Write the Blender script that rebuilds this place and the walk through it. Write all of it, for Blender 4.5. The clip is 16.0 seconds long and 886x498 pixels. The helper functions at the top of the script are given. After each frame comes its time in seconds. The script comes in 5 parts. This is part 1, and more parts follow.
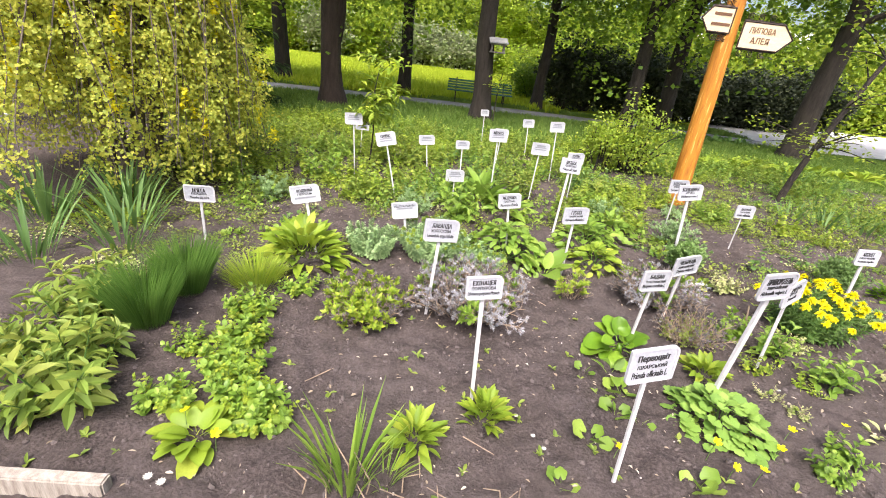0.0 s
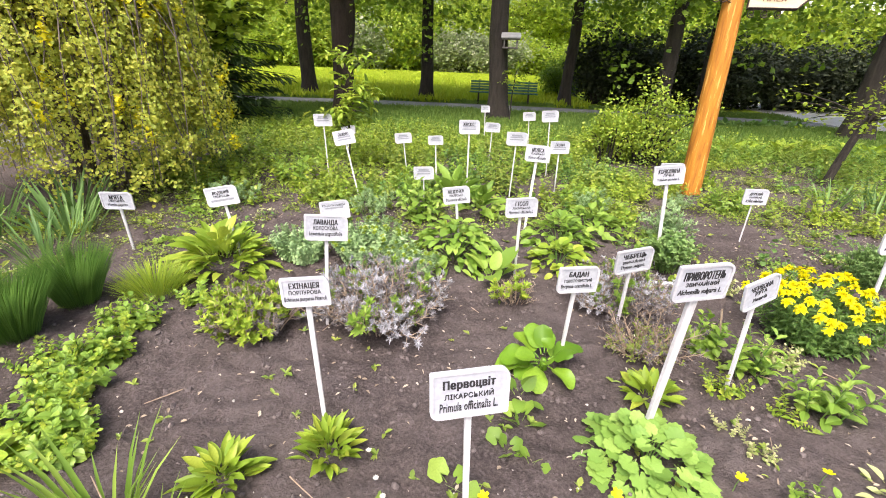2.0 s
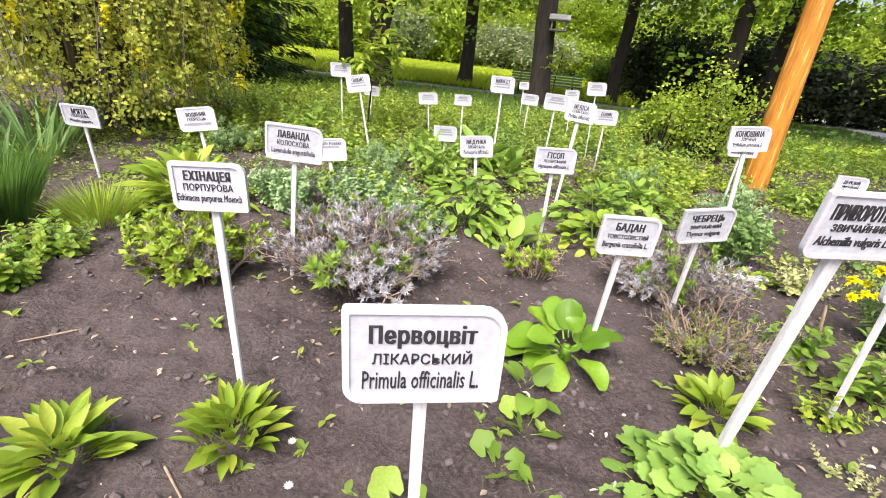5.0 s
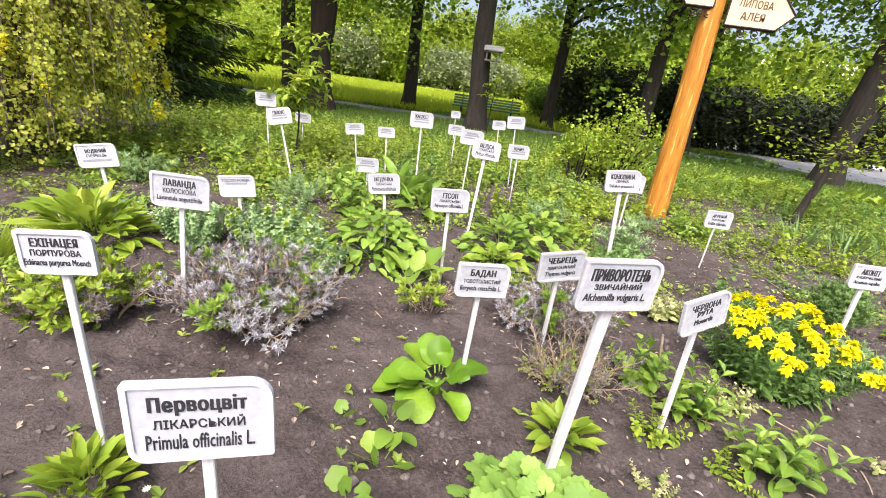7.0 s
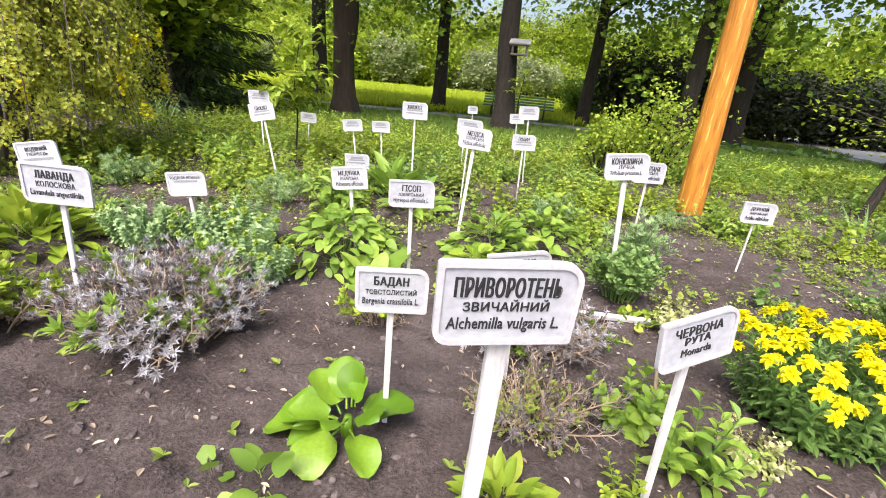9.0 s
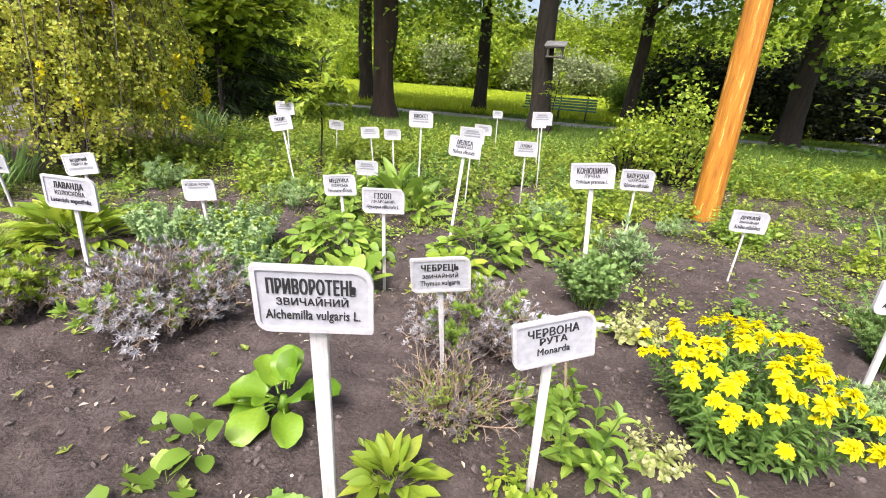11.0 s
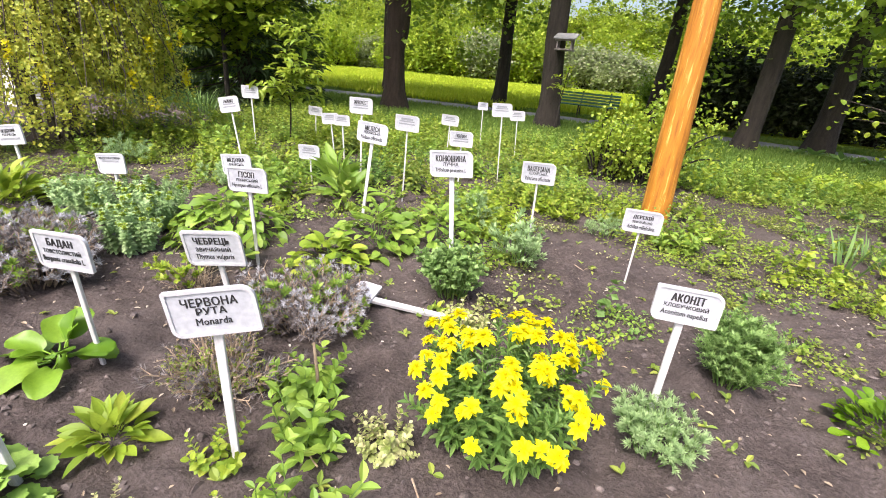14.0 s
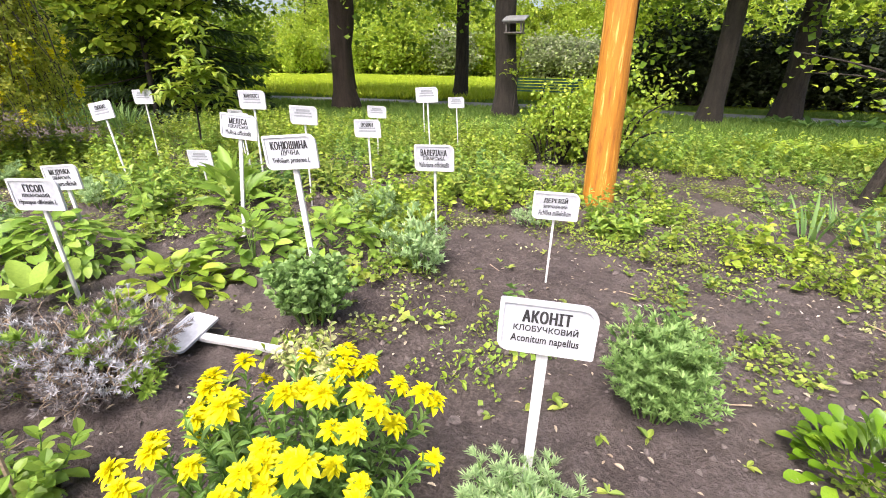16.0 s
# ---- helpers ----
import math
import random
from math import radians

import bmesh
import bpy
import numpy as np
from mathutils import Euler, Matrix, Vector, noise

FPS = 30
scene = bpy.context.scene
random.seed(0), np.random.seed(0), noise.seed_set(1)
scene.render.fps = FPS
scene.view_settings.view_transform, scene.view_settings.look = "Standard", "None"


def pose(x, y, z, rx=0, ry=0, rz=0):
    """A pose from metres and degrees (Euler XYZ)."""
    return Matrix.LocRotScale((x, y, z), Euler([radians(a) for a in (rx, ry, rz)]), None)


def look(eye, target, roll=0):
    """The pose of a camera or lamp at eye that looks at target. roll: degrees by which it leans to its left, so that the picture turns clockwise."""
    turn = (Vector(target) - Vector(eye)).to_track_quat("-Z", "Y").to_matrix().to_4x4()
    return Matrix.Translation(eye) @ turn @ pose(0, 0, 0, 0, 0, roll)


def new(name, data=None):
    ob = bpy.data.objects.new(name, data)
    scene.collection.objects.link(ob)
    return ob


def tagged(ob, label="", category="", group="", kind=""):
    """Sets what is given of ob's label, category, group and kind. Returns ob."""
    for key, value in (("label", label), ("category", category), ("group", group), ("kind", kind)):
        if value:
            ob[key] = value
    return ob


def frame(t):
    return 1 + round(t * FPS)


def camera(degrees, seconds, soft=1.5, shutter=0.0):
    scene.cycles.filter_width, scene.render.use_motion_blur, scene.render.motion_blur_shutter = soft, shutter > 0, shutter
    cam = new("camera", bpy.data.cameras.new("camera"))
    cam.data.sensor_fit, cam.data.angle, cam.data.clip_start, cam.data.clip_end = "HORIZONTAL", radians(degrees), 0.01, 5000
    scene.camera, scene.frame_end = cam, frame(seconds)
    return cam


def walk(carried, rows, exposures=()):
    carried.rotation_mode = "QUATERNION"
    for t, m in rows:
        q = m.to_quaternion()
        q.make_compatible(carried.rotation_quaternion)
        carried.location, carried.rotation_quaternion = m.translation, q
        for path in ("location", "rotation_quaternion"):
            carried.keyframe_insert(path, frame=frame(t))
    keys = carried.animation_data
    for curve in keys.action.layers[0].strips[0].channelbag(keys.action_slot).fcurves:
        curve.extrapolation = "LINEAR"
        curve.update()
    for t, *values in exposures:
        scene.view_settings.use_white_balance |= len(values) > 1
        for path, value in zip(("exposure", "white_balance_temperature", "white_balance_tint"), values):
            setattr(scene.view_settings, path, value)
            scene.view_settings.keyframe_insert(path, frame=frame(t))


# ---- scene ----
cam = camera(90.7, 16.0, 1.0)
PATH = [
    (0, (0.149, 0.048, 1.542), (0.191, 1.873, 0.726), 6.9),
    (0.5, (0.462, 0.105, 1.558), (0.481, 1.935, 0.751), 8.4),
    (1, (0.784, 0.142, 1.538), (0.786, 1.98, 0.749), 8.1),
    (1.5, (0.929, 0.204, 1.507), (0.828, 2.039, 0.719), 3.3),
    (2, (1.004, 0.44, 1.399), (0.806, 2.263, 0.6), 2.1),
    (2.5, (1.002, 0.607, 1.274), (0.79, 2.424, 0.467), 4.5),
    (3, (1.046, 0.757, 1.103), (0.746, 2.579, 0.336), 7.8),
    (3.5, (1.121, 0.885, 0.963), (0.809, 2.702, 0.188), 7.4),
    (4, (1.136, 0.916, 0.922), (0.811, 2.723, 0.13), 6.5),
    (6.3, (1.002, 0.838, 1.073), (0.73, 2.645, 0.259), 5.6),
    (6.5, (1.077, 0.846, 1.091), (0.881, 2.668, 0.29), 5.9),
    (7, (1.367, 0.843, 1.142), (1.247, 2.706, 0.423), 8.0),
    (7.5, (1.559, 0.899, 1.172), (1.426, 2.774, 0.488), 8.8),
    (8, (1.596, 1.054, 1.14), (1.456, 2.928, 0.456), 8.4),
    (8.5, (1.663, 1.192, 1.077), (1.444, 3.051, 0.372), 6.8),
    (9, (1.737, 1.264, 1.035), (1.42, 3.102, 0.313), 5.3),
    (11.3, (2.23, 1.232, 1.141), (1.686, 3.012, 0.41), 4.0),
    (11.5, (2.265, 1.3, 1.111), (1.72, 3.085, 0.391), 4.1),
    (12, (2.357, 1.44, 1.047), (1.801, 3.22, 0.325), 4.0),
    (12.5, (2.42, 1.459, 1.038), (1.812, 3.214, 0.296), 3.4),
    (13, (2.606, 1.426, 1.104), (1.977, 3.164, 0.339), 3.3),
    (13.5, (2.821, 1.467, 1.15), (2.189, 3.199, 0.375), 3.2),
    (14, (3.077, 1.568, 1.164), (2.381, 3.275, 0.391), 5.3),
    (14.5, (3.192, 1.67, 1.181), (2.484, 3.373, 0.407), 3.1),
    (15, (3.233, 1.824, 1.154), (2.54, 3.535, 0.386), 1.1),
    (15.5, (3.346, 2.062, 1.063), (2.687, 3.79, 0.3), 0.9),
    (16, (3.423, 2.228, 1.021), (2.767, 3.954, 0.252), 0.9),
]
walk(cam, [(t, look(eye, target, roll)) for t, eye, target, roll in PATH], [(0, 1.13, 6500, 15), (13, 1.12, 6500, 15), (16, 1.25, 6500, 15)])

# ---- light ----
SUN_EL, SUN_AZ = radians(58), radians(190)
sun_way = Vector((math.sin(SUN_AZ) * math.cos(SUN_EL), math.cos(SUN_AZ) * math.cos(SUN_EL), math.sin(SUN_EL)))
world = bpy.data.worlds.new("sky")
scene.world = world
world.use_nodes = True
wn = world.node_tree.nodes
sky = wn.new("ShaderNodeTexSky")
sky.sky_type, sky.sun_disc = "NISHITA", False
sky.sun_elevation, sky.sun_rotation = SUN_EL, SUN_AZ
sky.air_density, sky.dust_density, sky.ozone_density = 1.0, 6.0, 0.6
wn["Background"].inputs[1].default_value = 0.15
world.node_tree.links.new(sky.outputs[0], wn["Background"].inputs[0])
sun = new("sun", bpy.data.lights.new("sun", "SUN"))
sun.data.energy, sun.data.angle, sun.data.color = 2.65, radians(32), (1.0, 0.96, 0.92)
sun.matrix_world = look(sun_way * 60, (0, 0, 0))


# ---- materials ----
class Nodes:
    def __init__(self, name):
        self.m = bpy.data.materials.new(name)
        self.m.use_nodes = True
        self.t = self.m.node_tree
        self.b = self.t.nodes["Principled BSDF"]
        self.out = self.t.nodes["Material Output"]

    def n(self, kind, **ins):
        node = self.t.nodes.new(kind)
        for k, v in ins.items():
            self.put(v, node.inputs[k.replace("_", " ")])
        return node

    def put(self, v, socket):
        if isinstance(v, bpy.types.NodeSocket):
            self.t.links.new(v, socket)
        else:
            socket.default_value = v

    def coord(self, scale=(1, 1, 1)):
        c = self.n("ShaderNodeTexCoord")
        mp = self.n("ShaderNodeMapping", Vector=c.outputs["Object"])
        mp.inputs["Scale"].default_value = scale
        return mp.outputs[0]

    def noise(self, scale, detail=4.0, rough=0.6, vec=None):
        node = self.n("ShaderNodeTexNoise", Scale=scale, Detail=detail, Roughness=rough)
        self.put(vec if vec is not None else self.coord(), node.inputs["Vector"])
        return node.outputs[0]

    def ramp(self, fac, stops):
        node = self.n("ShaderNodeValToRGB", Fac=fac)
        el = node.color_ramp.elements
        while len(el) < len(stops):
            el.new(0.5)
        for e, (p, c) in zip(el, stops):
            e.position, e.color = p, (*c, 1)
        return node.outputs[0]

    def mix(self, fac, a, b, mode="MIX"):
        node = self.n("ShaderNodeMix")
        node.data_type, node.blend_type = "RGBA", mode
        self.put(fac, node.inputs[0]), self.put(a, node.inputs[6]), self.put(b, node.inputs[7])
        return node.outputs[2]

    def maths(self, op, a, b=0.0):
        node = self.n("ShaderNodeMath")
        node.operation = op
        self.put(a, node.inputs[0]), self.put(b, node.inputs[1])
        return node.outputs[0]

    def bump(self, height, strength=0.3, dist=0.01):
        node = self.n("ShaderNodeBump", Height=height, Strength=strength, Distance=dist)
        self.put(node.outputs[0], self.b.inputs["Normal"])
        return node.outputs[0]

    def rough(self, v):
        self.put(v, self.b.inputs["Roughness"])

    def colour(self, v):
        self.put(v, self.b.inputs["Base Color"])


def foliage(name, dark, mid, light, rough=0.5, thin=0.4, vein=0.0):
    """Leaf tissue: each leaf takes its own tint, light passes through."""
    k = Nodes(name)
    isl = k.n("ShaderNodeNewGeometry").outputs["Random Per Island"]
    obj = k.n("ShaderNodeObjectInfo").outputs["Random"]
    r = k.maths("FRACT", k.maths("ADD", isl, k.maths("MULTIPLY", obj, 0.83)))
    c = k.ramp(r, [(0.0, dark), (0.5, mid), (1.0, light)])
    c = k.mix(k.ramp(k.noise(14.0, 3.0), [(0.35, (0, 0, 0)), (0.7, (0.45, 0.45, 0.45))]), c, tuple(0.72 * v for v in mid) + (1,))
    if vein:
        w = k.n("ShaderNodeTexWave", Scale=vein, Distortion=1.2, Vector=k.coord((0.35, 1, 0.35)))
        w.bands_direction = "Y"
        k.bump(w.outputs[0], 0.12, 0.004)
    k.colour(c), k.rough(rough)
    k.b.inputs["Specular IOR Level"].default_value = 0.35
    tr = k.n("ShaderNodeBsdfTranslucent", Color=k.mix(0.5, c, (*light, 1)))
    mx = k.n("ShaderNodeMixShader", Fac=thin)
    k.t.links.new(k.b.outputs[0], mx.inputs[1]), k.t.links.new(tr.outputs[0], mx.inputs[2])
    k.t.links.new(mx.outputs[0], k.out.inputs[0])
    return k.m


def plain(name, a, b, scale=8.0, rough=0.6, bump=0.15, metal=0.0, stretch=(1, 1, 1), dist=0.004):
    k = Nodes(name)
    v = k.coord(stretch)
    n1, n2 = k.noise(scale, 5.0, 0.6, v), k.noise(scale * 7, 3.0, 0.6, v)
    c = k.mix(k.ramp(n1, [(0.35, (0, 0, 0)), (0.68, (1, 1, 1))]), (*a, 1), (*b, 1))
    c = k.mix(0.25, c, k.ramp(n2, [(0.3, tuple(0.5 * x for x in a)), (0.7, tuple(min(1, 1.3 * x) for x in b))]))
    k.colour(c), k.bump(k.maths("ADD", n1, k.maths("MULTIPLY", n2, 0.5)), bump, dist)
    k.rough(rough)
    k.b.inputs["Metallic"].default_value = metal
    return k.m


def ground_material():
    k = Nodes("earth_and_grass")
    v = k.coord()
    xyz = k.n("ShaderNodeSeparateXYZ", Vector=v)
    big, mid, fine = k.noise(0.9, 4, 0.6, v), k.noise(7, 5, 0.65, v), k.noise(70, 5, 0.7, v)
    soil = k.ramp(mid, [(0.28, (0.036, 0.028, 0.027)), (0.5, (0.088, 0.07, 0.066)), (0.72, (0.155, 0.129, 0.121))])
    soil = k.mix(0.6, soil, k.ramp(fine, [(0.34, (0.035, 0.028, 0.026)), (0.5, (0.088, 0.071, 0.067)), (0.68, (0.185, 0.156, 0.145))]))
    soil = k.mix(k.ramp(big, [(0.4, (0, 0, 0)), (0.65, (0.55, 0.55, 0.55))]), soil, (0.132, 0.11, 0.104, 1))
    soil = k.mix(k.ramp(k.noise(2.4, 6, 0.7, v), [(0.48, (0, 0, 0)), (0.66, (0.5, 0.5, 0.5))]), soil, (0.05, 0.039, 0.036, 1))
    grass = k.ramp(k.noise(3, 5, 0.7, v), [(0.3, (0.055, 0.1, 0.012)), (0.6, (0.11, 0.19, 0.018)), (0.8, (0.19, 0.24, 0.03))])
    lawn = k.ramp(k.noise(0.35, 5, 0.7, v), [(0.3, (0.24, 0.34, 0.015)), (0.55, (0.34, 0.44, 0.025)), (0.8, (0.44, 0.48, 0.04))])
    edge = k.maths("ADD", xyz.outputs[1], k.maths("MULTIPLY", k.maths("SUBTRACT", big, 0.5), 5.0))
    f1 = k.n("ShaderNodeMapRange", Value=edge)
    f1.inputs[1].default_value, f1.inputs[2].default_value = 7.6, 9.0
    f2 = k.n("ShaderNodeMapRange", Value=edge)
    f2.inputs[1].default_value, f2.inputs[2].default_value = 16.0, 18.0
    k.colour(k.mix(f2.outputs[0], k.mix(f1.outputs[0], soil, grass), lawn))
    k.bump(k.maths("ADD", k.maths("MULTIPLY", mid, 0.6), fine), 0.95, 0.026)
    k.rough(0.95)
    k.b.inputs["Specular IOR Level"].default_value = 0.15
    return k.m


def post_material():
    k = Nodes("orange_stained_log")
    v = k.coord((16, 16, 1.3))
    n1, n2 = k.noise(2.0, 6, 0.66, v), k.noise(7, 3, 0.6, v)
    c = k.ramp(n1, [(0.34, (0.24, 0.075, 0.006)), (0.47, (0.43, 0.165, 0.01)), (0.58, (0.5, 0.205, 0.014)), (0.635, (0.74, 0.45, 0.12))])
    c = k.mix(0.25, c, k.ramp(n2, [(0.3, (0.2, 0.065, 0.006)), (0.7, (0.56, 0.25, 0.03))]))
    k.colour(c), k.bump(n1, 0.8, 0.014), k.rough(0.7)
    return k.m


MAT = {}
MAT["ground"] = ground_material()
MAT["log"] = post_material()
MAT["white_paint"] = plain("white_paint", (0.46, 0.46, 0.49), (0.54, 0.54, 0.57), 14, 0.5, 0.1)
MAT["panel_white"] = plain("panel_white", (0.4, 0.415, 0.46), (0.46, 0.48, 0.525), 9, 0.38, 0.06)
MAT["stake"] = plain("stake_paint", (0.46, 0.455, 0.46), (0.64, 0.64, 0.66), 6, 0.6, 0.25, stretch=(6, 6, 1))
MAT["ink"] = plain("black_ink", (0.012, 0.012, 0.014), (0.03, 0.03, 0.032), 40, 0.6, 0.02)
MAT["grey_ink"] = plain("faded_ink", (0.18, 0.19, 0.22), (0.3, 0.31, 0.34), 40, 0.6, 0.02)
MAT["clod"] = plain("soil_clod", (0.05, 0.04, 0.038), (0.16, 0.132, 0.124), 30, 0.95, 0.6)
MAT["stone"] = plain("pale_stone", (0.35, 0.32, 0.28), (0.6, 0.57, 0.52), 20, 0.8, 0.3)
MAT["twig"] = plain("dry_twig", (0.2, 0.14, 0.09), (0.42, 0.33, 0.24), 12, 0.85, 0.3)
MAT["bark"] = plain("dark_bark", (0.015, 0.012, 0.01), (0.048, 0.038, 0.03), 5, 0.95, 1.0, stretch=(3, 3, 0.6), dist=0.05)
MAT["grey_twig"] = plain("grey_twig_bark", (0.07, 0.055, 0.045), (0.19, 0.155, 0.13), 9, 0.9, 0.4, stretch=(2, 2, 0.6))
MAT["bark_red"] = plain("brown_bark", (0.018, 0.012, 0.009), (0.052, 0.034, 0.025), 5, 0.95, 1.0, stretch=(3, 3, 0.6), dist=0.05)
MAT["asphalt"] = plain("path_asphalt", (0.13, 0.13, 0.135), (0.24, 0.24, 0.25), 3, 0.9, 0.2)
MAT["paving"] = plain("pale_paving", (0.42, 0.41, 0.42), (0.58, 0.57, 0.57), 1.5, 0.85, 0.1)
MAT["bench_green"] = plain("bench_green", (0.01, 0.075, 0.048), (0.025, 0.13, 0.088), 6, 0.5, 0.1)
MAT["iron"] = plain("dark_iron", (0.03, 0.022, 0.018), (0.07, 0.05, 0.04), 20, 0.55, 0.15, 0.6)
MAT["arrow"] = plain("arrow_wood", (0.6, 0.48, 0.3), (0.74, 0.62, 0.42), 5, 0.55, 0.1, stretch=(1, 6, 6))
MAT["brown_ink"] = plain("brown_ink", (0.1, 0.045, 0.02), (0.16, 0.08, 0.04), 30, 0.6, 0.05)
MAT["grey_wood"] = plain("weathered_wood", (0.2, 0.17, 0.14), (0.42, 0.38, 0.33), 6, 0.85, 0.4, stretch=(8, 8, 1))
MAT["feeder"] = plain("feeder_wood", (0.09, 0.08, 0.075), (0.2, 0.18, 0.17), 7, 0.85, 0.3)
MAT["feeder_roof"] = plain("feeder_roof_felt", (0.24, 0.24, 0.25), (0.36, 0.36, 0.37), 7, 0.8, 0.2)
MAT["roof"] = plain("white_roof", (0.74, 0.75, 0.77), (0.85, 0.85, 0.86), 1, 0.6, 0.05)
MAT["plaster"] = plain("pale_plaster", (0.6, 0.59, 0.56), (0.76, 0.75, 0.72), 1.2, 0.85, 0.1)
MAT["petal"] = foliage("yellow_bract", (0.78, 0.66, 0.0), (0.87, 0.79, 0.0), (0.92, 0.88, 0.01), 0.6, 0.35)
MAT["raceme"] = foliage("yellow_raceme", (0.6, 0.52, 0.0), (0.76, 0.68, 0.01), (0.86, 0.8, 0.04), 0.6, 0.4)
MAT["white_flower"] = foliage("white_flower", (0.6, 0.58, 0.5), (0.75, 0.74, 0.66), (0.82, 0.8, 0.76), 0.6, 0.3)
MAT["lavender"] = foliage("grey_lavender_leaf", (0.2, 0.2, 0.205), (0.36, 0.36, 0.38), (0.56, 0.56, 0.6), 0.75, 0.15)
MAT["lavender_brown"] = foliage("brown_grey_leaf", (0.075, 0.06, 0.055), (0.145, 0.125, 0.12), (0.27, 0.25, 0.255), 0.8, 0.15)
MAT["fresh"] = foliage("fresh_green_leaf", (0.13, 0.24, 0.034), (0.22, 0.36, 0.049), (0.35, 0.48, 0.085), 0.42, 0.38, 15)
MAT["lime"] = foliage("lime_leaf", (0.16, 0.27, 0.027), (0.26, 0.38, 0.034), (0.4, 0.46, 0.057), 0.45, 0.35, 15)
MAT["glossy"] = foliage("glossy_green_leaf", (0.075, 0.165, 0.01), (0.13, 0.25, 0.014), (0.21, 0.34, 0.026), 0.26, 0.28, 14)
MAT["mid"] = foliage("mid_green_leaf", (0.08, 0.17, 0.038), (0.14, 0.26, 0.057), (0.23, 0.36, 0.095), 0.5, 0.35)
MAT["blue"] = foliage("blue_green_leaf", (0.2, 0.32, 0.13), (0.31, 0.46, 0.2), (0.45, 0.58, 0.3), 0.6, 0.35)
MAT["iris"] = foliage("iris_blade", (0.07, 0.15, 0.04), (0.12, 0.23, 0.06), (0.2, 0.33, 0.1), 0.5, 0.35)
MAT["monkshood"] = foliage("monkshood_leaf", (0.12, 0.22, 0.055), (0.2, 0.33, 0.095), (0.31, 0.45, 0.16), 0.55, 0.35)
MAT["chive"] = foliage("chive_blade", (0.08, 0.18, 0.03), (0.13, 0.26, 0.045), (0.2, 0.35, 0.07), 0.5, 0.25)
MAT["weed"] = foliage("weed_leaf", (0.12, 0.2, 0.034), (0.21, 0.31, 0.046), (0.36, 0.4, 0.076), 0.55, 0.35)
MAT["mat"] = foliage("chickweed_leaf", (0.07, 0.11, 0.018), (0.15, 0.2, 0.03), (0.28, 0.31, 0.07), 0.6, 0.3)
MAT["pale"] = foliage("variegated_leaf", (0.2, 0.27, 0.06), (0.4, 0.44, 0.17), (0.6, 0.58, 0.32), 0.55, 0.25)
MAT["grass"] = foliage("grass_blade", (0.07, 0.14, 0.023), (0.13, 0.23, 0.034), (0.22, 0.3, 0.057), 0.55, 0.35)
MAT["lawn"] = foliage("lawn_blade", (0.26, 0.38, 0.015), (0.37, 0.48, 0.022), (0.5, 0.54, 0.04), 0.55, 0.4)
MAT["tree_leaf"] = foliage("tree_leaf", (0.07, 0.14, 0.014), (0.14, 0.245, 0.02), (0.27, 0.38, 0.04), 0.45, 0.5)
MAT["far_leaf"] = foliage("bright_bush_leaf", (0.13, 0.22, 0.015), (0.23, 0.35, 0.02), (0.4, 0.46, 0.05), 0.5, 0.45)
MAT["far_pale"] = foliage("lilac_bush_leaf", (0.12, 0.19, 0.04), (0.2, 0.27, 0.08), (0.38, 0.38, 0.28), 0.5, 0.4)
MAT["needle"] = foliage("spruce_needle", (0.03, 0.06, 0.022), (0.058, 0.1, 0.034), (0.1, 0.16, 0.05), 0.6, 0.15)
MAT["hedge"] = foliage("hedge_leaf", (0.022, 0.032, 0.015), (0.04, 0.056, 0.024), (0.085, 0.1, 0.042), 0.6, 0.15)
MAT["weeping"] = foliage("weeping_shrub_leaf", (0.26, 0.35, 0.05), (0.43, 0.5, 0.08), (0.66, 0.62, 0.1), 0.5, 0.5)
MAT["dry"] = foliage("dry_leaf", (0.2, 0.15, 0.1), (0.38, 0.31, 0.22), (0.6, 0.54, 0.44), 0.8, 0.2)


# ---- geometry helpers ----
rng = np.random.default_rng(11)


class Acc:
    """Gathers triangles, then makes one mesh of them."""

    def __init__(self):
        self.v, self.f, self.k = [], [], 0

    def add(self, v, f):
        v, f = np.asarray(v, float).reshape(-1, 3), np.asarray(f, int).reshape(-1, 3)
        self.v.append(v), self.f.append(f + self.k)
        self.k += len(v)
        return self

    def mesh(self, name, material, smooth=False):
        v, f = np.concatenate(self.v), np.concatenate(self.f)
        me = bpy.data.meshes.new(name)
        me.vertices.add(len(v)), me.loops.add(f.size), me.polygons.add(len(f))
        me.vertices.foreach_set("co", v.ravel())
        me.loops.foreach_set("vertex_index", f.ravel().astype(np.int32))
        me.polygons.foreach_set("loop_start", np.arange(0, f.size, 3, dtype=np.int32))
        me.polygons.foreach_set("use_smooth", np.full(len(f), smooth))
        me.update(calc_edges=True)
        me.materials.append(material)
        return me


def bm_mesh(name, bm, material, smooth=False):
    bmesh.ops.recalc_face_normals(bm, faces=bm.faces)
    me = bpy.data.meshes.new(name)
    bm.to_mesh(me)
    bm.free()
    me.materials.append(material)
    for p in me.polygons:
        p.use_smooth = smooth
    return me


def part(name, me, parent, m=None, label=""):
    ob = new(name, me)
    ob.parent = parent
    if m is not None:
        ob.matrix_basis = m
    return tagged(ob, label)


def thing(name, m, label, category, group="", kind=""):
    if not isinstance(m, Matrix):
        m = Matrix.Translation(m)
    ob = new(name)
    ob.empty_display_size = 0.1
    ob.matrix_basis = m
    return tagged(ob, label, category, group, kind)


def whole(name, me, label, category, group="", kind="", m=None):
    ob = new(name, me)
    if m is not None:
        ob.matrix_basis = m
    return tagged(ob, label, category, group, kind)


def unit(a):
    return a / np.maximum(np.linalg.norm(a, axis=-1, keepdims=True), 1e-9)


